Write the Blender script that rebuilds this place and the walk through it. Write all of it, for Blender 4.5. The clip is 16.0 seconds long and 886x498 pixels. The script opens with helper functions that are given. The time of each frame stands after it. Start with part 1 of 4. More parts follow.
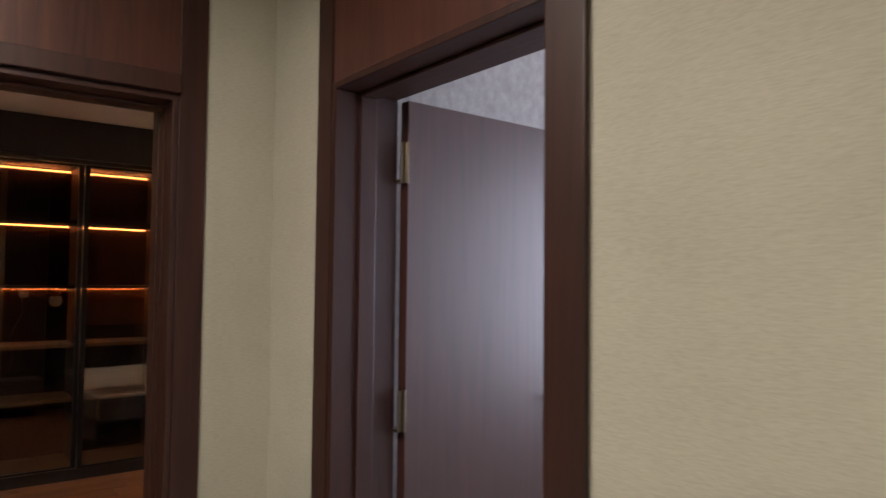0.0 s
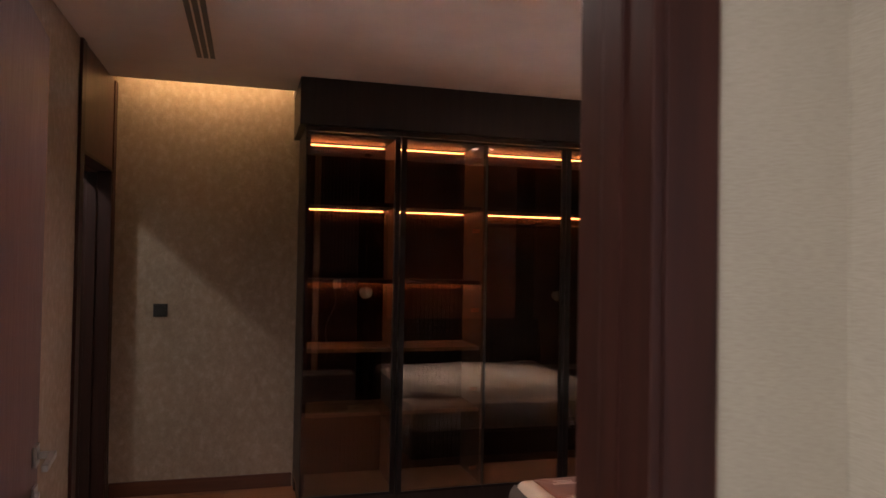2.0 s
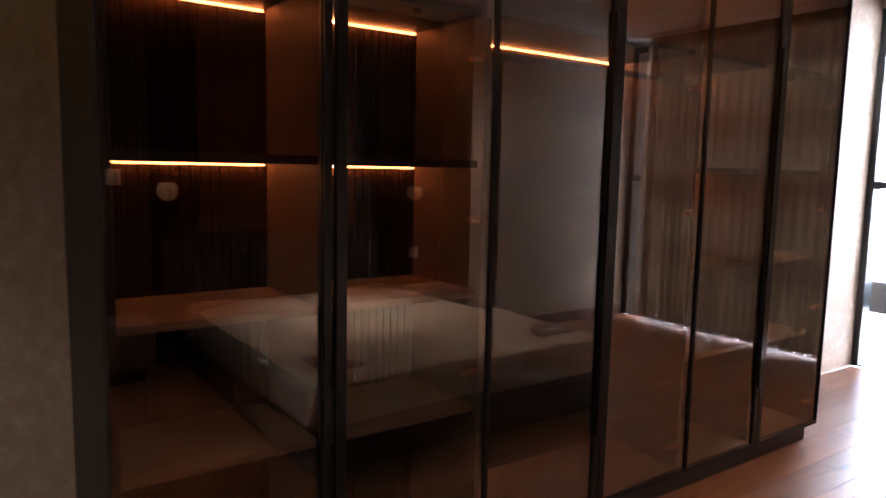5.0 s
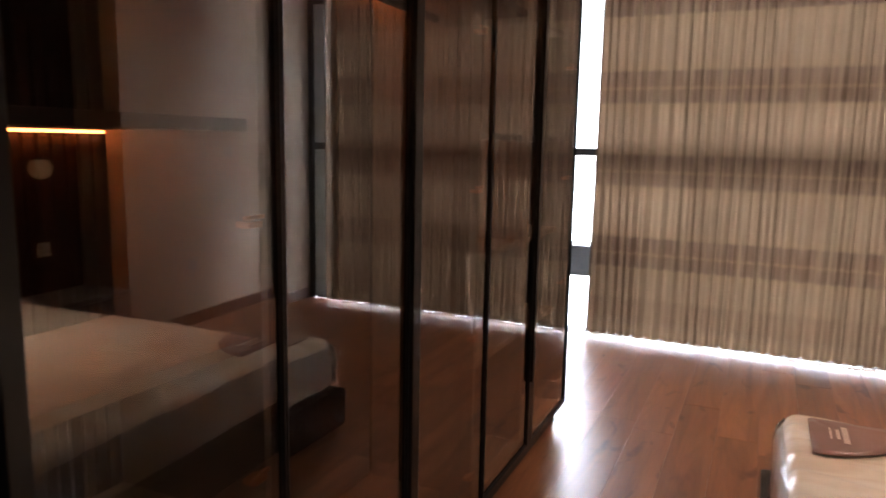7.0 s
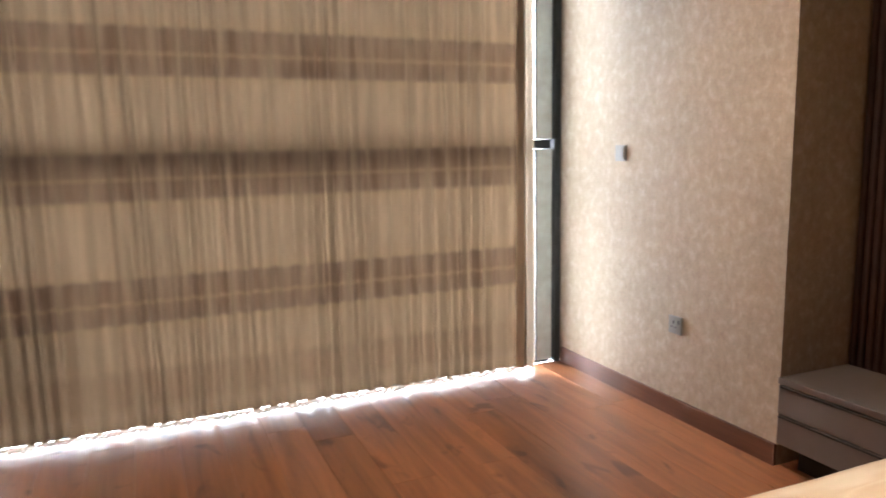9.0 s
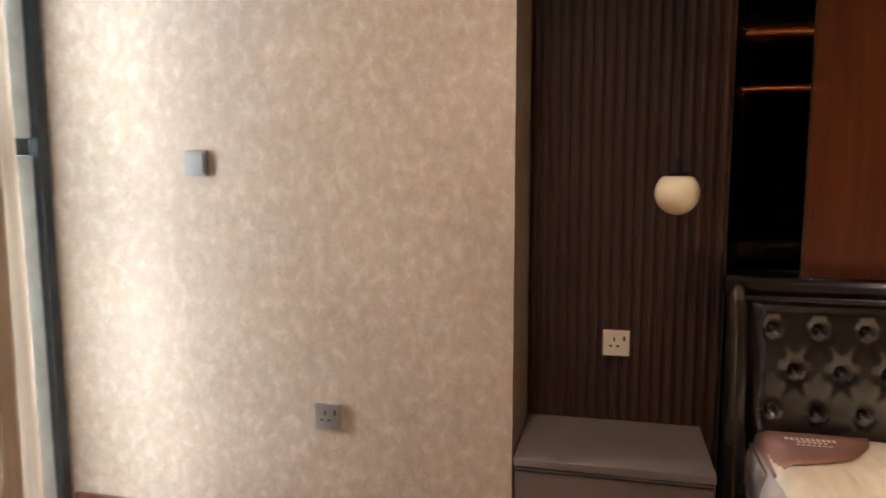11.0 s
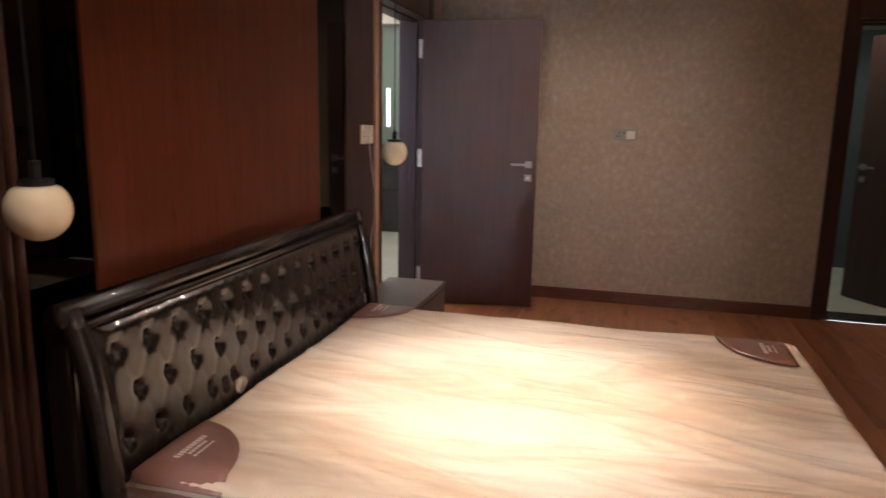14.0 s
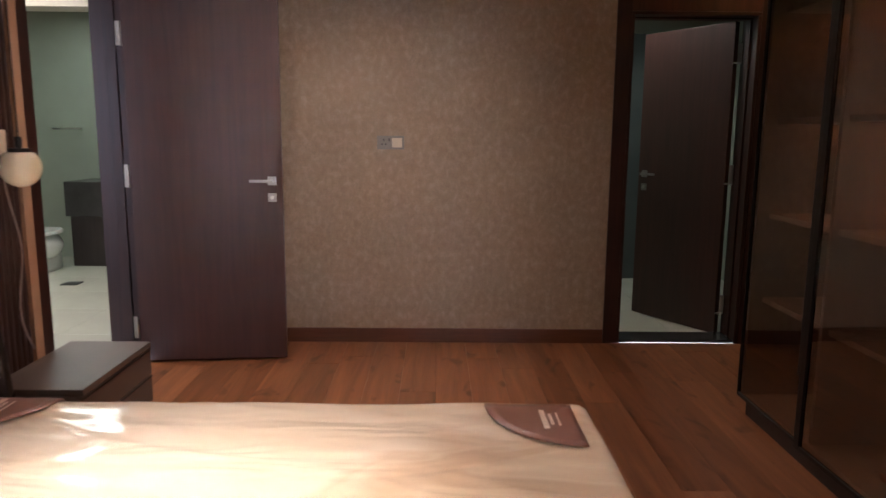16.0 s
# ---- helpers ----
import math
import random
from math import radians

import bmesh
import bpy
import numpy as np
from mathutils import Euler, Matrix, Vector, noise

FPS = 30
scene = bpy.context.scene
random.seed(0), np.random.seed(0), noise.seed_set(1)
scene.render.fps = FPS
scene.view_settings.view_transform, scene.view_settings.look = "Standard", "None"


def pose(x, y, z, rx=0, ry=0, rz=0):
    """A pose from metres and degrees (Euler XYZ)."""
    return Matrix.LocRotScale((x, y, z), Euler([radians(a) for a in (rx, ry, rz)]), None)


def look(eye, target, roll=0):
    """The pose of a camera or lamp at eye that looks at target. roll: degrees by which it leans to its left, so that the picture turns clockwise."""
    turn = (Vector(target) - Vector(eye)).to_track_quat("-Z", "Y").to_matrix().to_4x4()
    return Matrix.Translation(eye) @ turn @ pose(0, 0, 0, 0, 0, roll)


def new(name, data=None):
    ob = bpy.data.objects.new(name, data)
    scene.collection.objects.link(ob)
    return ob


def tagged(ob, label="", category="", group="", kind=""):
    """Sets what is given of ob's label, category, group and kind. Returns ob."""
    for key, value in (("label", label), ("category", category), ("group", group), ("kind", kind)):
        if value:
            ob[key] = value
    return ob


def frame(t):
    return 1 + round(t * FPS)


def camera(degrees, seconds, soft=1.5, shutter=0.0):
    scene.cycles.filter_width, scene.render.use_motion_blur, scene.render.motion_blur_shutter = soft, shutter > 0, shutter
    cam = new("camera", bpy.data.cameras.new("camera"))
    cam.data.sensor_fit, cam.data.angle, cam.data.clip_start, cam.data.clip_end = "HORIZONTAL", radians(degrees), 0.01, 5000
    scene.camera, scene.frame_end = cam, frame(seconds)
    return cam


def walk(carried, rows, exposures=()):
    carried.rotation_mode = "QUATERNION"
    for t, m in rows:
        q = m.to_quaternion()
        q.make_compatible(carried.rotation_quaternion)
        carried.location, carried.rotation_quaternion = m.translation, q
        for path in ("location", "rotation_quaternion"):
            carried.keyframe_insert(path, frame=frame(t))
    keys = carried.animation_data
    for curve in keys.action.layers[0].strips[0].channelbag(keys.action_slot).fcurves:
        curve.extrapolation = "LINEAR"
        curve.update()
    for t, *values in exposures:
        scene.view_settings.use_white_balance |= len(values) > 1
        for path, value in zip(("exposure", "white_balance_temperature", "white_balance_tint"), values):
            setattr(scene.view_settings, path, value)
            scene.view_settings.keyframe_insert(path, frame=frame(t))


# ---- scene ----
cam = camera(65.0, 16.0, 1.5, 0.3)
PATH = [
    (0, (2.547, 0.749, 1.537), (0.963, 1.967, 1.62), 0.6),
    (0.5, (2.23, 0.832, 1.519), (0.528, 1.88, 1.604), 0.7),
    (1, (1.935, 0.898, 1.523), (0.133, 1.761, 1.601), 0.9),
    (1.5, (1.565, 0.877, 1.549), (-0.313, 1.562, 1.604), 1.0),
    (2, (1.09, 0.868, 1.566), (-0.837, 1.404, 1.605), 1.0),
    (2.5, (0.666, 0.797, 1.574), (-1.27, 1.298, 1.602), 1.2),
    (3, (0.233, 0.896, 1.515), (-1.715, 1.348, 1.538), 1.2),
    (3.2, (0.063, 0.887, 1.511), (-1.883, 1.35, 1.51), 1.3),
    (5.3, (-1.683, 0.921, 1.388), (-3.196, 2.205, 1.141), 1.2),
    (5.5, (-1.806, 0.949, 1.371), (-3.244, 2.315, 1.118), 1.2),
    (6, (-2.034, 1.025, 1.383), (-3.293, 2.554, 1.105), 1.4),
    (6.5, (-2.243, 1.134, 1.381), (-3.305, 2.807, 1.108), 1.1),
    (7, (-2.397, 1.271, 1.41), (-3.223, 3.067, 1.108), 1.1),
    (7.5, (-2.606, 1.56, 1.356), (-3.051, 3.491, 1.09), 0.4),
    (8, (-2.749, 1.928, 1.361), (-2.786, 3.907, 1.077), -0.2),
    (8.5, (-2.804, 2.32, 1.344), (-2.426, 4.264, 1.064), -0.8),
    (9, (-2.79, 2.773, 1.356), (-2.006, 4.59, 1.066), -1.1),
    (9.5, (-2.728, 3.227, 1.367), (-1.565, 4.826, 1.067), -1.6),
    (9.7, (-2.681, 3.409, 1.354), (-1.382, 4.901, 1.059), -1.8),
    (11.8, (-2.191, 5.033, 1.293), (-0.265, 4.571, 1.015), 0.1),
    (12, (-2.055, 5.14, 1.326), (-0.208, 4.438, 1.013), 0.0),
    (12.5, (-1.822, 5.276, 1.377), (-0.226, 4.129, 1.008), 0.5),
    (13, (-1.64, 5.427, 1.365), (-0.41, 3.893, 0.999), 0.6),
    (13.5, (-1.529, 5.475, 1.375), (-0.675, 3.703, 1.009), 0.6),
    (14, (-1.473, 5.502, 1.427), (-0.979, 3.6, 1.051), 1.1),
    (14.5, (-1.408, 5.398, 1.399), (-1.221, 3.441, 1.036), 1.0),
    (15, (-1.42, 5.282, 1.405), (-1.396, 3.314, 1.049), 1.1),
    (15.5, (-1.54, 4.912, 1.373), (-1.547, 2.94, 1.043), 0.8),
    (16, (-1.748, 4.484, 1.359), (-1.766, 2.51, 1.037), 0.5),
]
EXPOSURES = [(0.0, 0.38, 6250, 13), (1.5, 0.38, 6200, 19), (2.4, 0.62, 5850, 30), (3.2, 0.7, 5650, 34), (5.3, 0.5, 5950, 18), (8.0, 0.55, 6150, 14),
             (9.7, 0.66, 6100, 7), (12.0, 0.66, 6050, 10), (13.5, 0.52, 6000, 15), (16.0, 0.6, 5900, 17)]
walk(cam, [(t, look(eye, target, roll)) for t, eye, target, roll in PATH], EXPOSURES)

# ---- world and lights ----
world = bpy.data.worlds.new("world")
scene.world = world
world.use_nodes = True
wn = world.node_tree
sky = wn.nodes.new("ShaderNodeTexSky")
sky.sky_type = "NISHITA"
sky.sun_disc = False
sky.sun_elevation = radians(50)
sky.sun_rotation = radians(160)
wn.links.new(sky.outputs[0], wn.nodes["Background"].inputs[0])
wn.nodes["Background"].inputs[1].default_value = 0.12


def area(name, m, sx, sy, watts, colour, spread=180):
    d = bpy.data.lights.new(name, "AREA")
    d.shape, d.size, d.size_y, d.energy, d.color, d.spread = "RECTANGLE", sx, sy, watts, colour, radians(spread)
    ob = new(name, d)
    ob.matrix_world = m
    return ob


def spot(name, m, watts, colour, cone, blend, radius=0.04):
    d = bpy.data.lights.new(name, "SPOT")
    d.energy, d.color, d.spot_size, d.spot_blend, d.shadow_soft_size = watts, colour, radians(cone), blend, radius
    ob = new(name, d)
    ob.matrix_world = m
    return ob


sun_data = bpy.data.lights.new("sun", "SUN")
sun_data.energy, sun_data.angle, sun_data.color = 2.0, radians(2), (1.0, 0.95, 0.88)
new("sun", sun_data).matrix_world = look((0, -5, 10), (0, 0, 0))

WARM = (1.0, 0.80, 0.62)
BED_SPOT = (-1.08, 3.2)
# First spot makes the pool on the bed; the other three are added fill.
BED_AND_FILL_SPOTS = [(-1.10, 3.15, 255.0, 48), (-1.25, 1.2, 92.0, 140), (-2.4, 4.7, 36.0, 130), (-1.25, 4.85, 102.0, 130)]
for dx, dy, watts, cone in BED_AND_FILL_SPOTS:
    spot("bed_or_fill_spot", pose(dx, dy, 2.685), watts, WARM, cone, 1.0)
area("window_gap_light", look((-0.86, 6.78, 1.4), (-0.42, 5.7, 1.2)), 0.5, 2.4, 42.0, (0.93, 0.97, 1.0))
area("cove_lamp", pose(-3.72, 0.60, 2.83, 0, 25, 0), 0.03, 1.05, 3.0, (1.0, 0.63, 0.25))
# Two unseen area lamps added to brighten the corridor evenly.
area("corridor_fill", pose(1.25, 0.35, 2.66), 0.5, 0.9, 30.0, (1.0, 0.89, 0.76))
area("corridor_fill", pose(3.3, 0.2, 2.66), 0.5, 0.9, 22.0, (1.0, 0.89, 0.76))
# Area lamp added on a windowless wall, for the door leaf's cool sheen.
area("side_room_fill", pose(1.95, 4.57, 1.55, -90, 0, 0), 1.5, 1.5, 60.0, (0.80, 0.84, 1.0))
# Weak unseen area lamp, added to lift the ensuite beyond its downlight.
area("ensuite_fill", pose(-2.6, -1.6, 2.56), 0.4, 0.4, 5.0, (0.92, 1.0, 0.86))
spot("ensuite_downlight_lamp", pose(-3.04, -0.74, 2.57), 20.0, (1.0, 0.97, 0.78), 150, 0.3, 0.03)
# Unseen area lamp added to fill the bathroom with greenish light.
area("bath_fill", pose(1.7, -2.0, 2.56), 0.5, 0.5, 13.0, (0.92, 1.0, 0.84))

# ---- materials ----


def nodes_of(name):
    m = bpy.data.materials.new(name)
    m.use_nodes = True
    nt = m.node_tree
    return m, nt, nt.nodes["Principled BSDF"]


def ramp(nt, fac, stops):
    r = nt.nodes.new("ShaderNodeValToRGB")
    while len(r.color_ramp.elements) < len(stops):
        r.color_ramp.elements.new(0.5)
    for e, (p, c) in zip(r.color_ramp.elements, stops):
        e.position, e.color = p, (*c, 1)
    nt.links.new(fac, r.inputs[0])
    return r.outputs[0]


def coords(nt, scale=(1, 1, 1), kind="Object", random_shift=False):
    tc = nt.nodes.new("ShaderNodeTexCoord")
    mp = nt.nodes.new("ShaderNodeMapping")
    mp.inputs["Scale"].default_value = scale
    nt.links.new(tc.outputs[kind], mp.inputs[0])
    if random_shift:
        oi = nt.nodes.new("ShaderNodeObjectInfo")
        mul = nt.nodes.new("ShaderNodeMath")
        mul.operation, mul.inputs[1].default_value = "MULTIPLY", 37.0
        nt.links.new(oi.outputs["Random"], mul.inputs[0])
        nt.links.new(mul.outputs[0], mp.inputs["Location"])
    return mp.outputs[0]


def noise_tex(nt, vec, scale, detail=4, rough=0.55, distort=0.0):
    n = nt.nodes.new("ShaderNodeTexNoise")
    for key, v in (("Scale", scale), ("Detail", detail), ("Roughness", rough), ("Distortion", distort)):
        n.inputs[key].default_value = v
    nt.links.new(vec, n.inputs["Vector"])
    return n.outputs["Fac"]


def bump(nt, bsdf, height, strength, dist=0.002):
    b = nt.nodes.new("ShaderNodeBump")
    b.inputs["Strength"].default_value, b.inputs["Distance"].default_value = strength, dist
    nt.links.new(height, b.inputs["Height"])
    nt.links.new(b.outputs[0], bsdf.inputs["Normal"])


def mixed(nt, a, b, fac, mode="MIX"):
    m = nt.nodes.new("ShaderNodeMix")
    m.data_type, m.blend_type = "RGBA", mode
    if isinstance(fac, float):
        m.inputs[0].default_value = fac
    else:
        nt.links.new(fac, m.inputs[0])
    nt.links.new(a, m.inputs[6])
    nt.links.new(b, m.inputs[7])
    return m.outputs[2]


def plain(name, colour, rough=0.5, metal=0.0, grain=60.0, vary=0.12, relief=0.15, coat=0.0, spec=0.5):
    m, nt, b = nodes_of(name)
    v = coords(nt)
    lo, hi = [c * (1 - vary) for c in colour], [min(1, c * (1 + vary)) for c in colour]
    n = noise_tex(nt, v, grain * 0.12, 5)
    nt.links.new(ramp(nt, n, [(0.3, lo), (0.7, hi)]), b.inputs["Base Color"])
    b.inputs["Roughness"].default_value, b.inputs["Metallic"].default_value = rough, metal
    b.inputs["Coat Weight"].default_value = coat
    b.inputs["Specular IOR Level"].default_value = spec
    bump(nt, b, noise_tex(nt, v, grain, 3), relief, 0.001)
    return m


def wood(name, dark, light, rough, stretch=(14, 14, 0.7), scale=2.2, coat=0.0, random_shift=False, relief=0.12, bands=0.5):
    m, nt, b = nodes_of(name)
    v = coords(nt, stretch, random_shift=random_shift)
    a = noise_tex(nt, v, scale, 6, 0.6, 0.8)
    f = noise_tex(nt, v, scale * 6, 3, 0.6, 0.2)
    mid = [(p + q) / 2 for p, q in zip(dark, light)]
    c1 = ramp(nt, a, [(0.28, dark), (0.5, mid), (0.74, light)])
    c2 = ramp(nt, f, [(0.3, [0.72] * 3), (0.7, [1.0] * 3)])
    nt.links.new(mixed(nt, c1, c2, bands, "MULTIPLY"), b.inputs["Base Color"])
    r = ramp(nt, f, [(0.2, [rough * 0.85] * 3), (0.8, [min(1, rough * 1.2)] * 3)])
    nt.links.new(r, b.inputs["Roughness"])
    b.inputs["Coat Weight"].default_value = coat
    b.inputs["Coat Roughness"].default_value = 0.25
    bump(nt, b, f, relief, 0.001)
    return m


def wallpaper(name, lo, mid, hi, cells, stretch, relief, rough=0.75, fleck=0.5):
    m, nt, b = nodes_of(name)
    v = coords(nt, stretch)
    vf = coords(nt)
    big = noise_tex(nt, vf, 2.3, 3)
    a = noise_tex(nt, v, cells, 6, 0.62, 0.3)
    fine = noise_tex(nt, v, cells * 5, 3, 0.6)
    c1 = ramp(nt, a, [(0.34, lo), (0.52, mid), (0.7, hi)])
    c2 = ramp(nt, fine, [(0.35, [0.8] * 3), (0.65, [1.0] * 3)])
    c3 = ramp(nt, big, [(0.3, [0.88] * 3), (0.7, [1.0] * 3)])
    c = mixed(nt, mixed(nt, c1, c2, fleck, "MULTIPLY"), c3, 1.0, "MULTIPLY")
    nt.links.new(c, b.inputs["Base Color"])
    b.inputs["Roughness"].default_value = rough
    b.inputs["Specular IOR Level"].default_value = 0.35
    bump(nt, b, a, relief, 0.002)
    return m


def glowing(name, colour, strength):
    m, nt, b = nodes_of(name)
    b.inputs["Base Color"].default_value = (*colour, 1)
    b.inputs["Emission Color"].default_value = (*colour, 1)
    b.inputs["Emission Strength"].default_value = strength
    return m


def clear_glass(name, tint, rough=0.0, ior=1.5):
    m, nt, b = nodes_of(name)
    b.inputs["Base Color"].default_value = (*tint, 1)
    b.inputs["Transmission Weight"].default_value = 1.0
    b.inputs["Roughness"].default_value = rough
    b.inputs["IOR"].default_value = ior
    return m


WALLPAPER = wallpaper("bedroom_wallpaper", (0.335, 0.255, 0.182), (0.38, 0.295, 0.215), (0.46, 0.37, 0.285), 13.0, (2.0, 2.0, 1.5), 0.16)
LINEN = wallpaper("corridor_wallpaper", (0.41, 0.385, 0.31), (0.45, 0.425, 0.345), (0.48, 0.455, 0.375), 48.0, (1.0, 1.0, 6.0), 0.10, fleck=0.35)
SIDEPAPER = wallpaper("side_room_wallpaper", (0.36, 0.34, 0.33), (0.42, 0.40, 0.385), (0.50, 0.48, 0.46), 13.0, (2.0, 2.0, 1.5), 0.12)
PLASTER = plain("ceiling_paint", (0.62, 0.55, 0.50), 0.85, grain=40, vary=0.04, relief=0.05)
WHITE_PAINT = plain("white_paint", (0.72, 0.70, 0.68), 0.8, grain=30, vary=0.05, relief=0.08)
CASING = wood("casing_wood", (0.022, 0.007, 0.005), (0.048, 0.0145, 0.010), 0.42)
LEAF = wood("door_wood", (0.038, 0.013, 0.010), (0.066, 0.023, 0.017), 0.42)
LEAF.node_tree.nodes["Principled BSDF"].inputs["Specular IOR Level"].default_value = 0.62
CASING.node_tree.nodes["Principled BSDF"].inputs["Specular IOR Level"].default_value = 0.45
REDWOOD = wood("red_panel_wood", (0.082, 0.019, 0.007), (0.155, 0.041, 0.015), 0.30, stretch=(9, 9, 0.5))
SLATWOOD = wood("slat_wood", (0.024, 0.010, 0.007), (0.060, 0.023, 0.014), 0.48, random_shift=True)
SKIRTING = wood("skirting_wood", (0.075, 0.027, 0.015), (0.13, 0.050, 0.027), 0.35, stretch=(0.8, 0.8, 14))
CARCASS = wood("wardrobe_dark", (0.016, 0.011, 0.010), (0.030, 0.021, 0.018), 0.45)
SHELFWOOD = wood("wardrobe_lit_shelf", (0.22, 0.15, 0.09), (0.32, 0.225, 0.14), 0.5, stretch=(10, 0.8, 10))
PANELWOOD = wood("wardrobe_side", (0.13, 0.10, 0.074), (0.19, 0.15, 0.112), 0.55)
BACKWOOD = wood("wardrobe_back", (0.020, 0.013, 0.009), (0.048, 0.030, 0.019), 0.8)
BACKWOOD.node_tree.nodes["Principled BSDF"].inputs["Specular IOR Level"].default_value = 0.1
PLANK = wood("laminate", (0.15, 0.052, 0.021), (0.38, 0.155, 0.066), 0.33, stretch=(7, 0.55, 7), scale=1.6, random_shift=True, relief=0.06, bands=0.7)
_nt, _b = PLANK.node_tree, PLANK.node_tree.nodes["Principled BSDF"]
_src = _b.inputs["Base Color"].links[0].from_socket
_oi = _nt.nodes.new("ShaderNodeObjectInfo")
_tone = ramp(_nt, _oi.outputs["Random"], [(0.0, (0.70, 0.68, 0.66)), (0.5, (0.95, 0.95, 0.95)), (1.0, (1.0, 1.0, 1.0))])
_kn = noise_tex(_nt, coords(_nt, (5.5, 2.6, 5), random_shift=True), 1.5, 2, 0.5, 0.6)
_knc = ramp(_nt, _kn, [(0.61, (1, 1, 1)), (0.72, (0.40, 0.32, 0.28))])
_nt.links.new(mixed(_nt, mixed(_nt, _src, _tone, 1.0, "MULTIPLY"), _knc, 1.0, "MULTIPLY"), _b.inputs["Base Color"])
STAND = plain("taupe_lacquer", (0.105, 0.082, 0.070), 0.42, grain=50, vary=0.06, relief=0.05)
LEATHER = plain("black_leather", (0.013, 0.010, 0.009), 0.24, grain=90, vary=0.3, relief=0.35, coat=0.55)
BLACK = plain("black_metal", (0.010, 0.010, 0.011), 0.38, metal=0.4, grain=120)
GREYFRAME = plain("grey_aluminium", (0.045, 0.055, 0.062), 0.4, metal=0.5, grain=120)
SILVERFRAME = plain("pale_aluminium", (0.52, 0.62, 0.66), 0.5, metal=0.0, grain=120)
STEEL = plain("brushed_steel", (0.62, 0.60, 0.58), 0.28, metal=1.0, grain=200)
SATIN = plain("satin_nickel", (0.36, 0.34, 0.33), 0.34, metal=1.0, grain=200)
COPPER = plain("copper_hinge", (0.55, 0.25, 0.12), 0.3, metal=1.0, grain=200)
BRONZE = plain("aged_bronze", (0.13, 0.10, 0.065), 0.35, metal=0.9, grain=200)
SILVER = plain("silver_plastic", (0.25, 0.24, 0.225), 0.35, metal=0.6, grain=200, vary=0.05)
IVORY = plain("ivory_plastic", (0.62, 0.55, 0.44), 0.4, grain=200, vary=0.05)
DARKPLASTIC = plain("dark_plastic", (0.02, 0.02, 0.02), 0.4, grain=200)
GLOBE = plain("opal_glass", (0.74, 0.66, 0.47), 0.22, grain=20, vary=0.02, relief=0.0, coat=0.4)
PORCELAIN = plain("porcelain", (0.75, 0.77, 0.74), 0.15, grain=10, vary=0.02, relief=0.0, coat=0.5)
TILE = plain("pale_tile", (0.50, 0.49, 0.41), 0.25, grain=14, vary=0.08, relief=0.02)
WALLTILE = plain("wall_tile", (0.26, 0.29, 0.24), 0.3, grain=14, vary=0.08, relief=0.02)
STONE = plain("dark_stone", (0.030, 0.030, 0.030), 0.25, grain=26, vary=0.5, relief=0.02)
GROUT = plain("grout", (0.20, 0.19, 0.17), 0.9, grain=90)
SUBFLOOR = plain("plank_joint", (0.045, 0.016, 0.008), 0.8, grain=90)
BEIGE_EDGE = plain("beige_edge", (0.42, 0.25, 0.15), 0.5, grain=60, vary=0.08)
DARKMIRROR, _nt, _b = nodes_of("smoked_mirror")
_b.inputs["Base Color"].default_value = (0.032, 0.029, 0.028, 1)
_b.inputs["Metallic"].default_value = 1.0
_b.inputs["Roughness"].default_value = 0.03
TINTED = clear_glass("bronze_glass", (0.37, 0.285, 0.24), 0.0, 1.85)
WINDOWGLASS = clear_glass("window_glass", (0.93, 0.97, 0.97))
LED = glowing("led_strip", (1.0, 0.31, 0.07), 34.0)
LAMPFACE = glowing("lamp_face", (1.0, 0.80, 0.58), 6.0)
HAZE = glowing("bright_haze", (0.92, 0.96, 1.0), 40.0)
PATCH = plain("brown_print", (0.235, 0.115, 0.085), 0.3, grain=30, vary=0.12, coat=0.6)
PALEPRINT = plain("pale_print", (0.75, 0.62, 0.52), 0.4, grain=80)
CONCRETE = plain("grey_cladding", (0.05, 0.055, 0.06), 0.6, grain=20)
FILM, _nt, _b = nodes_of("plastic_film")
_b.inputs["Base Color"].default_value = (0.85, 0.80, 0.74, 1)
_b.inputs["Transmission Weight"].default_value = 0.85
_b.inputs["Roughness"].default_value = 0.12
_b.inputs["IOR"].default_value = 1.3

# mattress ticking: cream cloth with soft tan creases under clear film
TICKING, _nt, _b = nodes_of("mattress_ticking")
_v = coords(_nt, (0.7, 2.1, 1.0))
_nt.nodes[-1].inputs["Rotation"].default_value = (0, 0, 0.22)
_w = noise_tex(_nt, _v, 2.1, 2, 0.45, 0.7)
_soft = noise_tex(_nt, coords(_nt), 1.6, 3)
_c = ramp(_nt, _w, [(0.36, (0.69, 0.54, 0.38)), (0.43, (0.79, 0.67, 0.51)), (0.48, (0.74, 0.60, 0.44)), (0.56, (0.82, 0.72, 0.58))])
_c = mixed(_nt, _c, ramp(_nt, _soft, [(0.35, (0.90, 0.86, 0.80)), (0.65, (1.0, 1.0, 1.0))]), 1.0, "MULTIPLY")
_nt.links.new(_c, _b.inputs["Base Color"])
_b.inputs["Roughness"].default_value = 0.5
_b.inputs["Coat Weight"].default_value = 0.6
_b.inputs["Coat Roughness"].default_value = 0.1
bump(_nt, _b, noise_tex(_nt, _v, 2.6, 2, 0.45, 0.8), 0.8, 0.05)

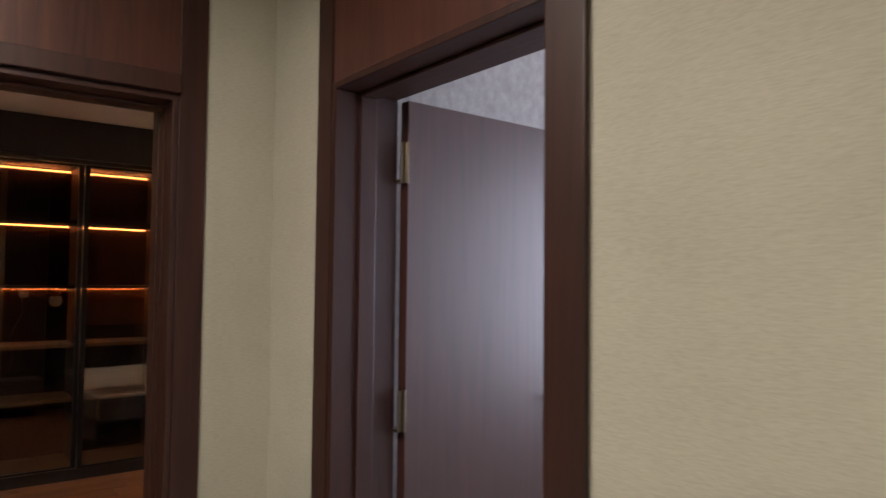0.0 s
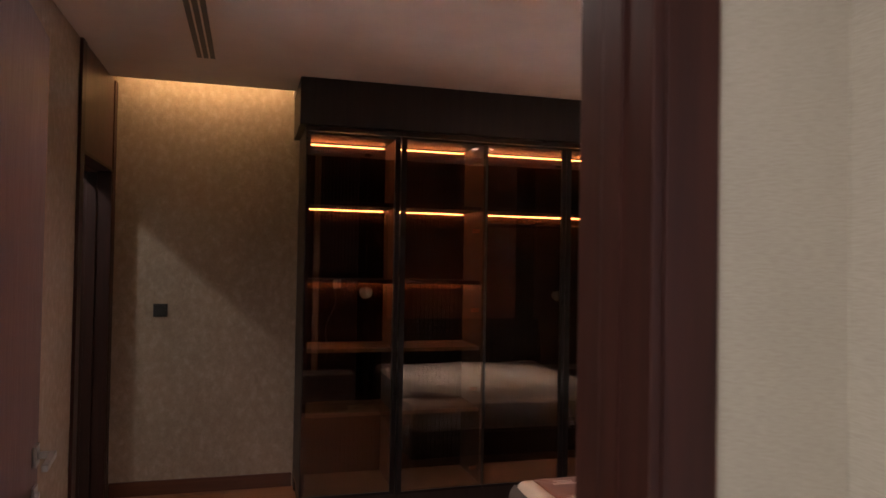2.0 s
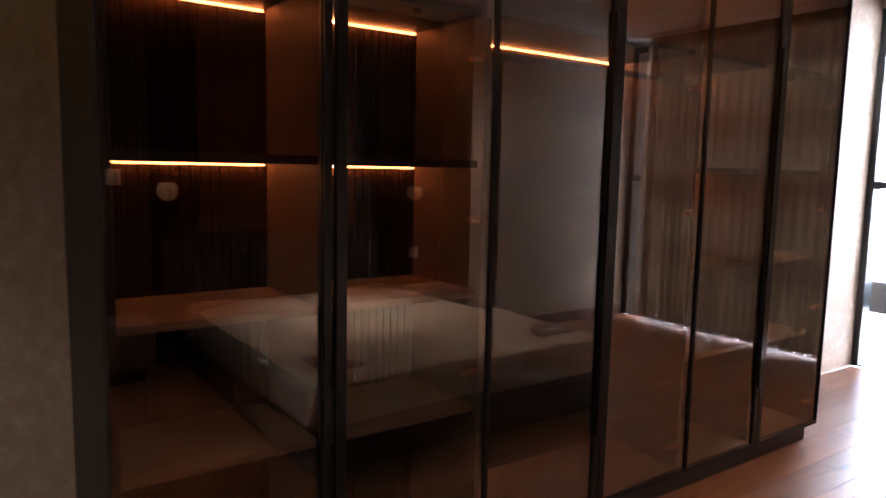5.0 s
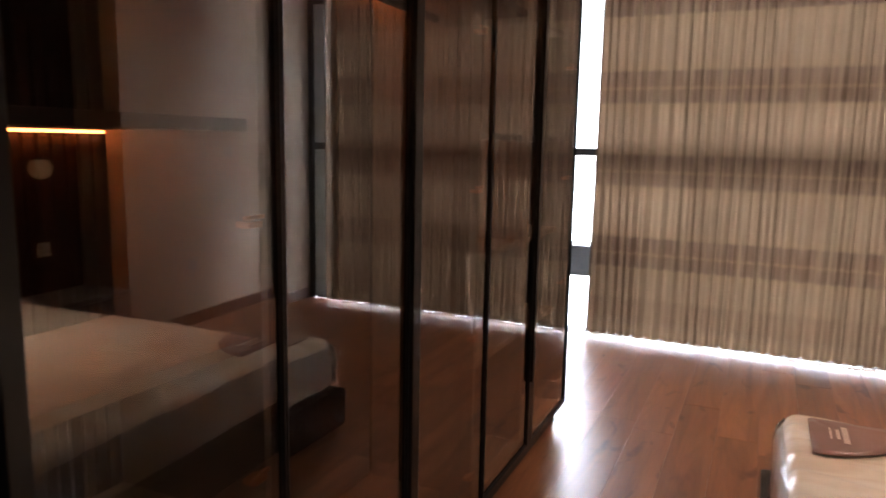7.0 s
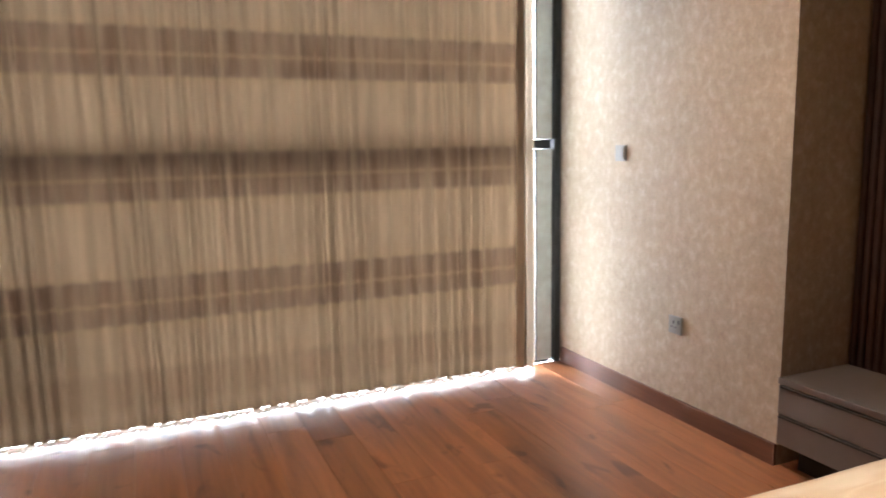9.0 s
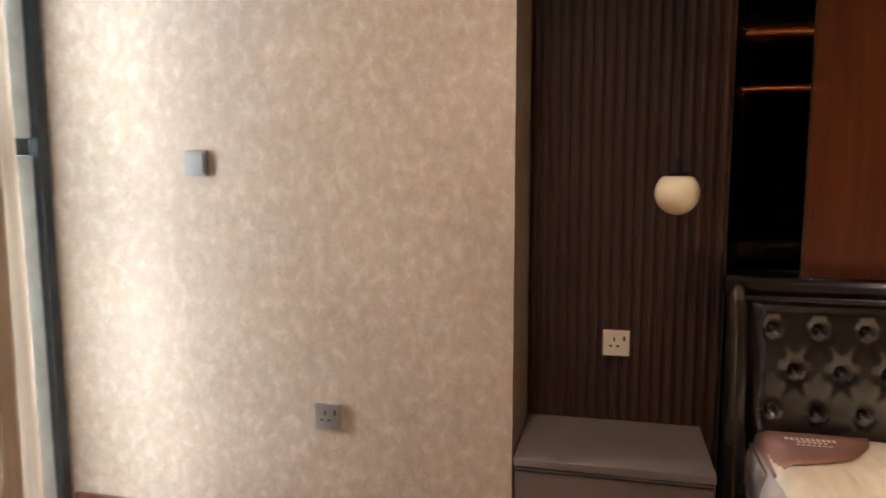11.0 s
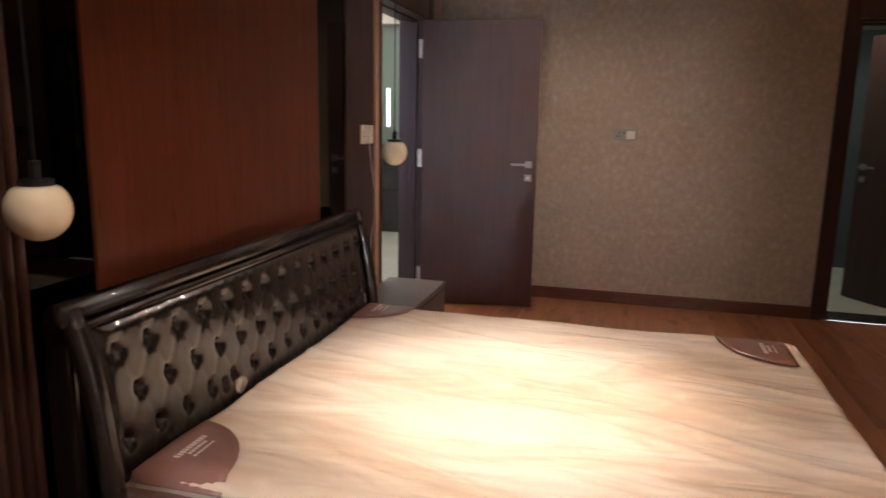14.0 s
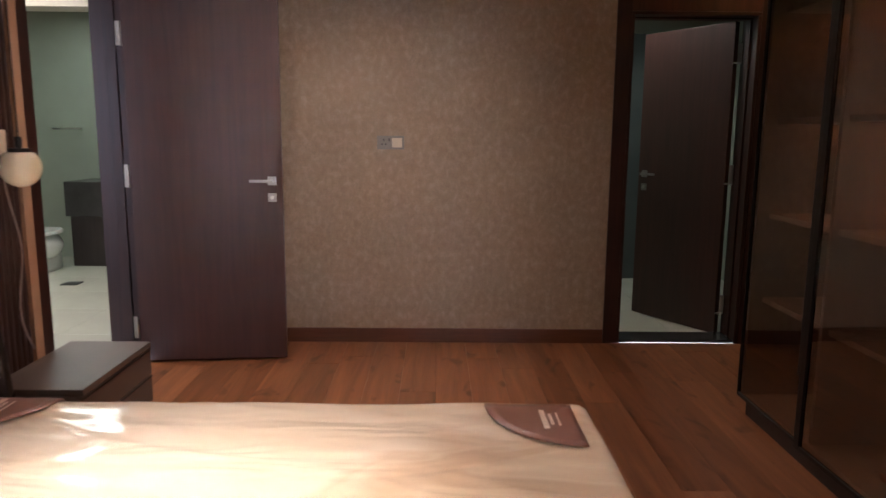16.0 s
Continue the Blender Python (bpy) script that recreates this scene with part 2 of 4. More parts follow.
# sheer curtain: fine vertical threads, woven bands at set heights
CURTAIN, _nt, _b = nodes_of("curtain_cloth")
_tc = _nt.nodes.new("ShaderNodeTexCoord")
_sep = _nt.nodes.new("ShaderNodeSeparateXYZ")
_nt.links.new(_tc.outputs["Object"], _sep.inputs[0])
_hr = _nt.nodes.new("ShaderNodeMapRange")
_hr.inputs["From Min"].default_value, _hr.inputs["From Max"].default_value = 0.0, 2.8
_nt.links.new(_sep.outputs[2], _hr.inputs[0])
_PALE, _BAND, _MID = (0.195, 0.142, 0.097), (0.088, 0.054, 0.036), (0.150, 0.102, 0.068)
_stops = [(0.0, _PALE), (0.10 / 2.8, _PALE), (0.16 / 2.8, _MID), (0.30 / 2.8, _MID), (0.34 / 2.8, _PALE)]
for _z in (0.66, 1.245, 1.82):
    for _dz, _k in ((-0.125, _PALE), (-0.100, _BAND), (-0.03, _BAND), (-0.012, _MID), (0.008, _BAND), (0.095, _BAND), (0.12, _PALE)):
        _stops.append(((_z + _dz) / 2.8, _k))
_stops += [(2.29 / 2.8, _PALE), (2.30 / 2.8, _BAND), (2.50 / 2.8, _BAND), (2.51 / 2.8, _PALE)]
_c1 = ramp(_nt, _hr.outputs[0], _stops)
_th = noise_tex(_nt, coords(_nt, (14, 14, 0.12)), 3.0, 3, 0.5)
_c2 = ramp(_nt, _th, [(0.25, [0.87] * 3), (0.7, [1.0] * 3)])
_bv = noise_tex(_nt, coords(_nt, (17, 3, 1.6)), 1.0, 2, 0.5)
_bm = ramp(_nt, _bv, [(0.34, [0.15] * 3), (0.62, [1.0] * 3)])
_pl = _nt.nodes.new("ShaderNodeRGB")
_pl.outputs[0].default_value = (*[c * 0.8 for c in _PALE], 1)
_col = mixed(_nt, mixed(_nt, _pl.outputs[0], _c1, _bm), _c2, 1.0, "MULTIPLY")
_nt.links.new(_col, _b.inputs["Base Color"])
_b.inputs["Roughness"].default_value = 0.85
_tr = _nt.nodes.new("ShaderNodeBsdfTranslucent")
_dk = _nt.nodes.new("ShaderNodeRGB")
_dk.outputs[0].default_value = (0.11, 0.095, 0.080, 1)
_nt.links.new(mixed(_nt, _col, _dk.outputs[0], 1.0, "MULTIPLY"), _tr.inputs[0])
_mx = _nt.nodes.new("ShaderNodeMixShader")
_mx.inputs[0].default_value = 0.5
_nt.links.new(_b.outputs[0], _mx.inputs[1])
_nt.links.new(_tr.outputs[0], _mx.inputs[2])
_nt.links.new(_mx.outputs[0], _nt.nodes["Material Output"].inputs[0])

HEM, _nt, _b = nodes_of("hem_cloth")
_c = ramp(_nt, noise_tex(_nt, coords(_nt, (40, 40, 0.4)), 4.0, 3), [(0.3, (0.52, 0.42, 0.32)), (0.7, (0.66, 0.55, 0.43))])
_nt.links.new(_c, _b.inputs["Base Color"])
_b.inputs["Roughness"].default_value = 0.85
_tr = _nt.nodes.new("ShaderNodeBsdfTranslucent")
_tr.inputs[0].default_value = (0.10, 0.08, 0.06, 1)
_mx = _nt.nodes.new("ShaderNodeMixShader")
_mx.inputs[0].default_value = 0.35
_nt.links.new(_b.outputs[0], _mx.inputs[1])
_nt.links.new(_tr.outputs[0], _mx.inputs[2])
_nt.links.new(_mx.outputs[0], _nt.nodes["Material Output"].inputs[0])

# ---- building helpers ----


def mesh_of(name, bm, mat, smooth=False):
    me = bpy.data.meshes.new(name)
    bm.to_mesh(me)
    bm.free()
    me.materials.append(mat)
    if smooth:
        me.polygons.foreach_set("use_smooth", [True] * len(me.polygons))
    return me


def part(name, bm, mat, parent, label="", smooth=False):
    ob = new(name, mesh_of(name, bm, mat, smooth))
    ob.parent = parent
    if label:
        tagged(ob, label)
    return ob


def thing(name, x, y, z, label, category, group="", rz=0.0):
    ob = new(name)
    ob.empty_display_size = 0.1
    ob.matrix_basis = pose(x, y, z, 0, 0, rz)
    return tagged(ob, label, category, group)


def boxes(*spans, bevel=0.0):
    """A mesh of boxes, each (x0, x1, y0, y1, z0, z1)."""
    bm = bmesh.new()
    for x0, x1, y0, y1, z0, z1 in spans:
        m = Matrix.Translation(((x0 + x1) / 2, (y0 + y1) / 2, (z0 + z1) / 2)) @ Matrix.Diagonal((abs(x1 - x0), abs(y1 - y0), abs(z1 - z0), 1))
        bmesh.ops.create_cube(bm, size=1, matrix=m)
    if bevel:
        bmesh.ops.bevel(bm, geom=bm.edges[:], offset=bevel, segments=2, affect="EDGES", profile=0.6)
    return bm


def tube(p, q, r, segments=12, bm=None, r2=None):
    bm = bm or bmesh.new()
    p, q = Vector(p), Vector(q)
    m = Matrix.Translation((p + q) / 2) @ (q - p).to_track_quat("Z", "Y").to_matrix().to_4x4()
    bmesh.ops.create_cone(bm, cap_ends=True, segments=segments, radius1=r, radius2=r if r2 is None else r2, depth=(q - p).length, matrix=m)
    return bm


def sweep(pts, r, n=8):
    """One tube along a polyline."""
    bm = bmesh.new()
    pts = [Vector(p) for p in pts]
    rings = []
    for i, p in enumerate(pts):
        way = (pts[min(i + 1, len(pts) - 1)] - pts[max(i - 1, 0)]).normalized()
        side = way.cross(Vector((0.31, 0.87, 0.38))).normalized()
        up = way.cross(side)
        rings.append([bm.verts.new(p + r * (math.cos(2 * math.pi * k / n) * side + math.sin(2 * math.pi * k / n) * up)) for k in range(n)])
    for a, b in zip(rings, rings[1:]):
        for k in range(n):
            bm.faces.new((a[k], a[(k + 1) % n], b[(k + 1) % n], b[k]))
    bm.faces.new(rings[0][::-1])
    bm.faces.new(rings[-1])
    return bm


def cable(name, pts, r, mat, parent, label=""):
    bm = sweep(pts, r)
    return part(name, bm, mat, parent, label, True)


def structure(name, bm, mat, label, category, smooth=False):
    return tagged(new(name, mesh_of(name, bm, mat, smooth)), label, category, "", "structure")


# ---- the plan ----
XW, XE = -3.87, 0.0          # west wall, headboard wall
YN = 6.45                    # window line
ZC = 2.70                    # bedroom ceiling
XP, YP = -0.42, 4.765        # pier by the window
WX, WY0, WY1 = -3.265, 1.19, 4.66   # wardrobe front and ends
XB = -3.75                   # wardrobe's inner back
EDGES = (1.19, 1.785, 2.37, 2.942, 3.515, 4.07, 4.66)
DN, DS = 1.42, 0.41          # entrance opening
EN0, EN1 = -3.735, -2.967    # ensuite opening
YC = 1.777                   # corridor's north wall
D20, D21 = 0.685, 1.56      # side room's opening
HD = 2.11                    # opening height
XT = 0.20                    # corridor face of the headboard wall
J = 0.021                    # lining thickness

# ---- walls, floors, ceilings ----
structure("wall_south", boxes((XW - 0.2, EN0 - J, -0.2, 0, 0, 2.95), (EN1 + J, XT, -0.2, 0, 0, 2.95), (EN0 - J, EN1 + J, -0.2, 0, HD + J, 2.95)), WALLPAPER, "beige-brown mottled wallpaper wall with two doorways near it", "wall")
structure("wall_west", boxes((XW - 0.2, XW, 0.0, YN + 0.2, 0, 2.95)), WALLPAPER, "beige-brown mottled wallpaper wall behind the wardrobe", "wall")
structure("wall_pier", boxes((XP, XT + 0.1, YP, YN + 0.2, 0, 2.95)), WALLPAPER, "beige mottled wallpaper pier beside the window", "wall")
structure("wall_headboard", boxes((XE, XT, DN + J, YP, 0, 2.95), (XE, XT, 0.0, DS - J, 0, 2.95), (XE, XT, DS - J, DN + J, HD + J, 2.95)), WALLPAPER, "wall behind the bed with the bedroom doorway in it", "wall")
structure("wall_window_head", boxes((XW, XP, YN - 0.02, YN + 0.18, 2.62, 2.95)), WHITE_PAINT, "painted head above the tall window", "wall")
structure("ceiling", boxes((-3.66, XE, 0.0, YN - 0.02, ZC, ZC + 0.06), (XW, -3.66, WY0 - 0.05, YN - 0.02, ZC, ZC + 0.06), (XW - 0.1, XT, -0.05, YN + 0.2, 2.95, 3.0), (-3.66, -3.645, 0.0, WY0 - 0.05, ZC + 0.06, ZC + 0.10)), PLASTER, "smooth painted bedroom ceiling with a light cove", "ceiling")
structure("corridor_wall_north", boxes((XT, D20 - J, YC, YC + 0.2, 0, 2.75), (D21 + J, 5.0, YC, YC + 0.2, 0, 2.75), (D20 - J, D21 + J, YC, YC + 0.2, HD + J, 2.75)), LINEN, "pale greenish linen wallpaper corridor wall", "wall")
structure("corridor_wall_west", boxes((XT, XT + 0.008, DN + 0.112, YC, 0, 2.75), (XT, XT + 0.008, -0.2, DS - 0.112, 0, 2.75)), LINEN, "pale greenish linen wallpaper beside the bedroom door", "wall")
structure("corridor_wall_east", boxes((5.0, 5.2, -0.7, YC + 0.2, 0, 2.75)), LINEN, "pale linen wallpaper at the corridor's end", "wall")
structure("corridor_wall_south", boxes((2.9, 5.0, -0.7, -0.5, 0, 2.75), (XT, 2.9, -0.7, -0.5, HD + 0.1, 2.75)), LINEN, "pale linen wallpaper wall of the corridor", "wall")
structure("corridor_ceiling", boxes((XT, 5.2, -0.7, YC + 0.2, 2.70, 2.75)), PLASTER, "smooth painted corridor ceiling", "ceiling")
structure("side_room_walls", boxes((XT, XT + 0.06, YC + 0.2, 4.6, 0, 2.75), (XT, 3.4, 4.6, 4.7, 0, 2.75), (3.4, 3.5, YC + 0.2, 4.7, 0, 2.75)), SIDEPAPER, "pale painted walls of the lit side room", "wall")
structure("side_room_ceiling", boxes((XT, 3.5, YC + 0.2, 4.7, 2.70, 2.75)), PLASTER, "painted ceiling of the side room", "ceiling")
structure("bath_walls", boxes((XT - 0.1, XT, -3.2, -0.2, 0, 2.65), (XT, 3.6, -3.2, -3.1, 0, 2.65), (3.5, 3.6, -3.1, -0.7, 0, 2.65)), WALLTILE, "grey-green tiled bathroom walls", "wall")
structure("bath_ceiling", boxes((XT, 3.6, -3.2, -0.7, 2.60, 2.65)), PLASTER, "painted bathroom ceiling", "ceiling")
structure("ensuite_walls", boxes((-4.6, -4.072, -0.2, 0.0, 0, 2.65), (-4.6, -4.5, -2.6, -0.2, 0, 2.65), (-4.6, -1.9, -2.7, -2.6, 0, 2.65), (-1.9, -1.8, -2.7, -0.2, 0, 2.65)), WALLTILE, "grey-green tiled ensuite walls", "wall")
structure("ensuite_ceiling", boxes((-4.6, -1.8, -2.7, -0.2, 2.60, 2.65)), PLASTER, "painted ensuite ceiling", "ceiling")

# timber linings of the three doorways


def doorway(name, along, a0, a1, face0, face1, top, head_top, label, far=True):
    """along 'x' or 'y': the wall's run; a0..a1 the clear opening; face0..face1 the wall's two faces."""
    def span(u0, u1, v0, v1, z0, z1):
        return (u0, u1, v0, v1, z0, z1) if along == "x" else (v0, v1, u0, u1, z0, z1)
    w, p = 0.11, 0.014
    spans = [span(a0 - 0.02, a0, face0 - p, face1 + p, 0, top), span(a1, a1 + 0.02, face0 - p, face1 + p, 0, top), span(a0 - 0.02, a1 + 0.02, face0 - p, face1 + p, top, top + 0.02)]
    mid = (face0 + face1) / 2
    spans += [span(a0 + 0.0005, a0 + 0.011, mid - 0.03, mid + 0.03, 0.024, top - 0.012), span(a1 - 0.003, a1 - 0.0005, mid - 0.03, mid + 0.03, 0.024, top - 0.012), span(a0 + 0.0005, a1 - 0.0005, mid - 0.03, mid + 0.03, top - 0.011, top - 0.0005)]
    for v0, v1 in ((face0 - p - 0.004, face0 - 0.001), (face1 + 0.001, face1 + p + 0.004)):
        spans += [span(a0 - w, a0 - 0.02, v0, v1, 0, head_top), span(a1 + 0.02, a1 + w, v0, v1, 0, head_top)]
    frame_ob = structure(name, boxes(*spans, bevel=0.003), CASING, label, "door frame")
    heads = [span(a0 - 0.02, a1 + 0.02, v0, v1, top + 0.022, head_top) for v0, v1 in ((face0 - p + 0.004, face0 - 0.001), (face1 + 0.001, face1 + p - 0.004))]
    part("head_panel", boxes(*heads), REDDARK, frame_ob, "reddish dark wood panel above the door")
    return frame_ob


REDDARK = wood("head_panel_wood", (0.045, 0.016, 0.011), (0.095, 0.034, 0.022), 0.36)
f1 = doorway("door_frame_1", "y", DS, DN, XE, XT, HD, ZC - 0.002, "dark reddish wood frame of the bedroom doorway")
part("head_rail", boxes((XT + 0.001, XT + 0.036, DS - 0.018, DN + 0.018, HD + 0.023, HD + 0.085), bevel=0.003), CASING, f1)
doorway("door_frame_2", "x", EN0, EN1, -0.2, 0.0, HD, ZC - 0.002, "dark wood frame of the ensuite doorway")
doorway("door_frame_3", "x", D20, D21, YC, YC + 0.2, HD, 2.698, "dark reddish wood frame of the side room doorway")
structure("threshold_1", boxes((0.0, XT, DS, DN, 0.004, 0.016), bevel=0.003), STONE, "dark stone threshold of the bedroom doorway", "threshold")
structure("threshold_2", boxes((EN0, EN1, -0.2, 0.0, 0.004, 0.022), bevel=0.003), STONE, "dark stone threshold of the ensuite", "threshold")

# skirting
structure("baseboard", boxes((EN1 + 0.113, -0.002, 0.001, 0.017, 0, 0.095), (XW + 0.001, XW + 0.017, 0.02, WY0 - 0.01, 0, 0.095), (XP - 0.017, XP - 0.001, YP, YN - 0.06, 0, 0.095), bevel=0.003), SKIRTING, "reddish wood skirting board", "skirting")

# ---- window ----
win = structure("window_1", boxes((XP - 0.055, XP - 0.012, YN - 0.05, YN + 0.09, 0, 2.62), (XW, XW + 0.05, YN - 0.03, YN + 0.09, 0, 2.62), (XW + 0.05, XP - 0.075, YN - 0.03, YN + 0.09, 0.0, 0.012), (XW + 0.05, XP - 0.075, YN - 0.03, YN + 0.09, 1.335, 1.39), (XW + 0.05, XP - 0.075, YN - 0.03, YN + 0.09, 2.56, 2.62), bevel=0.004), GREYFRAME, "tall dark aluminium window behind the curtain", "window")
part("inner_profile", boxes((XP - 0.165, XP - 0.057, YN - 0.022, YN + 0.02, 0.012, 1.333), (XP - 0.165, XP - 0.057, YN - 0.022, YN + 0.02, 1.392, 2.558), bevel=0.004), SILVERFRAME, win, "pale blue-grey aluminium profile")
part("gasket", boxes((XP - 0.178, XP - 0.167, YN - 0.024, YN + 0.02, 0.012, 1.333), (XP - 0.178, XP - 0.167, YN - 0.024, YN + 0.02, 1.392, 2.558)), DARKPLASTIC, win, "black rubber gasket line")
for x0, x1 in ((XW + 0.05, XP - 0.075),):
    for z0, z1 in ((0.012, 1.335), (1.39, 2.56)):
        pane = part("pane", boxes((x0, x1, YN + 0.03, YN + 0.038, z0, z1)), WINDOWGLASS, win)
        pane.visible_shadow = False
back = structure("backdrop", boxes((-40, 40, 52, 52.2, -20, 40)), HAZE, "bright white hazy daylight beyond the window", "backdrop")
structure("ledge", boxes((-4.6, -3.2, YN + 0.35, YN + 0.62, 0.36, 0.585), (-4.62, -3.18, YN + 0.33, YN + 0.64, 0.587, 0.61), bevel=0.004), CONCRETE, "dark grey metal-clad ledge outside the window", "ledge")

# ---- sheer curtain ----
CX0, CX1, CY = -3.56, -0.70, 6.33
curtain = thing("curtain", (CX0 + CX1) / 2, CY, 0, "sheer beige pleated curtain with brown woven bands", "curtain")


def drape(x0, x1, folds, depth, z0, z1, seed, dy=0.0):
    rnd = random.Random(seed)
    cols, rows = int(folds * 14), 14
    edges = [0.0]
    for _ in range(folds):
        edges.append(edges[-1] + rnd.uniform(0.65, 1.4))
    amp = [rnd.uniform(0.55, 1.1) for _ in range(folds)]
    bm = bmesh.new()
    grid = []
    for i in range(cols + 1):
        u = i / cols * edges[-1]
        k = max(j for j in range(folds) if edges[j] <= u + 1e-9)
        f = (u - edges[k]) / (edges[k + 1] - edges[k])
        wave = math.sin(2 * math.pi * f) * amp[k] + 0.10 * math.sin(4 * math.pi * f + k)
        col = []
        for r in range(rows + 1):
            v = r / rows
            sway = 0.12 * math.sin(3.1 * v + k * 1.7)
            x = x0 + (x1 - x0) * i / cols + 0.012 * math.sin(2.2 * v + k) - (x0 + x1) / 2
            col.append(bm.verts.new((x, dy + depth * wave * (1.0 - 0.35 * v + sway), z0 + (z1 - z0) * v)))
        grid.append(col)
    for a, b in zip(grid, grid[1:]):
        for r in range(rows):
            bm.faces.new((a[r], b[r], b[r + 1], a[r + 1]))
    return bm


cloth = part("cloth", drape(CX0, CX1 - 0.05, 34, 0.026, 0.036, 2.66, 4), CURTAIN, curtain, smooth=True)
hem = part("side_hem", drape(-0.055, 0.055, 2, 0.028, 0.03, 2.66, 9), HEM, curtain, "plain beige folded side hem", True)
hem.matrix_basis = pose((CX1 - CX0) / 2 - 0.045, -0.02, 0)
part("rail", boxes((CX0 - (CX0 + CX1) / 2, XP - (CX0 + CX1) / 2 - 0.02, -0.03, 0.03, 2.66, 2.70)), WHITE_PAINT, curtain, "white curtain rail under the ceiling")
lace = bmesh.new()
_r = random.Random(3)
for i in range(96):
    cx = CX0 + 0.03 + (CX1 - CX0 - 0.12) * (i + 0.5) / 96 - (CX0 + CX1) / 2
    pts = [Vector((cx + 0.014 * math.cos(a), 0.012 * math.sin(i), 0.038 + _r.uniform(-0.006, 0.006) + 0.028 * min(0, math.sin(a)))) for a in [math.pi + math.pi * j / 6 for j in range(7)]]
    for a, b in zip(pts, pts[1:]):
        tube(a, b, 0.0042, 5, lace)
    tube(pts[3] + Vector((0, 0, -0.006)), pts[3] + Vector((0, 0, 0.008)), 0.005, 6, lace)
for i in range(120):
    cx = CX0 + 0.02 + (CX1 - CX0 - 0.1) * (i + _r.uniform(0.2, 0.8)) / 120 - (CX0 + CX1) / 2
    w, h = _r.uniform(0.004, 0.009), _r.uniform(0.012, 0.032)
    m = Matrix.Translation((cx, 0.01 * math.sin(i * 2.1), 0.038 - h / 2)) @ Matrix.Diagonal((w, 0.002, h, 1))
    bmesh.ops.create_cube(lace, size=1, matrix=m)
tagged(part("lace_trim", lace, plain("lace", (0.30, 0.26, 0.22), 0.8), curtain, "scalloped openwork lace edge"), kind="stuff")

# ---- headboard wall cladding ----
cl = thing("wall_cladding", 0, (1.5 + YP) / 2, 0, "dark slatted wood, smoked mirror strips and red wood panel", "wall panel")
my = (1.5 + YP) / 2
part("red_panel", boxes((-0.022, -0.001, 2.35 - my, 3.86 - my, 0.0, ZC - 0.004), bevel=0.002), REDWOOD, cl, "glossy reddish brown wood panel")
for a, b in ((3.864, 4.095), (2.015, 2.346)):
    part("mirror_strip", boxes((-0.014, -0.001, a - my, b - my, 0.0, ZC - 0.004)), DARKMIRROR, cl, "smoked black mirror strip")
part("end_strip", boxes((-0.035, -0.001, 1.534 - my, 1.594 - my, 0.0, ZC - 0.004), bevel=0.003), BEIGE_EDGE, cl, "pale beige edge strip")
for a, b in ((4.099, YP - 0.002), (1.598, 2.011)):
    part("backing", boxes((-0.008, -0.001, a - my, b - my, 0.0, ZC - 0.004)), SLATWOOD, cl)
slat_bm = bmesh.new()
_prof = [(-0.013, 0.0), (-0.013, 0.010), (-0.008, 0.019), (0.0, 0.022), (0.008, 0.019), (0.013, 0.010), (0.013, 0.0)]
_lo = [slat_bm.verts.new((-0.008 - d, u, 0.0)) for u, d in _prof]
_hi = [slat_bm.verts.new((-0.008 - d, u, ZC - 0.004)) for u, d in _prof]
for j in range(len(_prof) - 1):
    slat_bm.faces.new((_lo[j], _lo[j + 1], _hi[j + 1], _hi[j]))
slat_bm.faces.new(_hi)
slat_mesh = mesh_of("slat", slat_bm, SLATWOOD)
for a, b in ((4.099, YP - 0.002), (1.598, 2.011)):
    count = int((b - a) / 0.036)
    for i in range(count):
        s = new("slat", slat_mesh)
        s.parent = cl
        s.location = (0, a + (b - a) * (i + 0.5) / count - my, 0)

# ---- wardrobe ----
ward = thing("wardrobe", XB, (WY0 + WY1) / 2, 0, "tall dark wardrobe with bronze glass doors and lit shelves", "wardrobe")
wy = (WY0 + WY1) / 2
WD = WX - XB
WT = 2.36


def wbox(x0, x1, y0, y1, z0, z1):
    return (x0, x1, y0 - wy, y1 - wy, z0, z1)


part("back_box", boxes(wbox(XW - XB + 0.002, 0.0, WY0, WY1, 0.0, WT + 0.04)), CARCASS, ward)
part("plinth", boxes(wbox(0.002, WD - 0.03, WY0 + 0.01, WY1 - 0.03, 0, 0.085)), CARCASS, ward)
part("base_panel", boxes(wbox(0.002, WD - 0.025, WY0, WY1, 0.087, 0.11), bevel=0.002), SHELFWOOD, ward)
part("top_panel", boxes(wbox(0.002, WD - 0.003, WY0, WY1, WT + 0.012, WT + 0.04), bevel=0.002), CARCASS, ward)
part("soffit", boxes(wbox(XW - XB + 0.002, WD + 0.02, WY0 - 0.04, WY1 + 0.02, WT + 0.044, ZC - 0.003), bevel=0.003), CARCASS, ward, "dark panel box up to the ceiling")
for y in (WY0, WY1 - 0.03):
    part("side_panel", boxes(wbox(0.002, WD - 0.003, y, y + 0.03, 0.112, WT + 0.008), bevel=0.002), CARCASS, ward, "dark outer side panel")
DIVIDERS = (EDGES[1], EDGES[2], EDGES[4], EDGES[5])
BAYS = []
prev = WY0 + 0.03
for d in DIVIDERS + (WY1 - 0.03,):
    BAYS.append((prev, d - 0.011))
    prev = d + 0.011
for d in DIVIDERS:
    part("divider", boxes(wbox(0.03, WD - 0.035, d - 0.011, d + 0.011, 0.112, WT + 0.008), bevel=0.002), PANELWOOD, ward, "light brown wood divider")
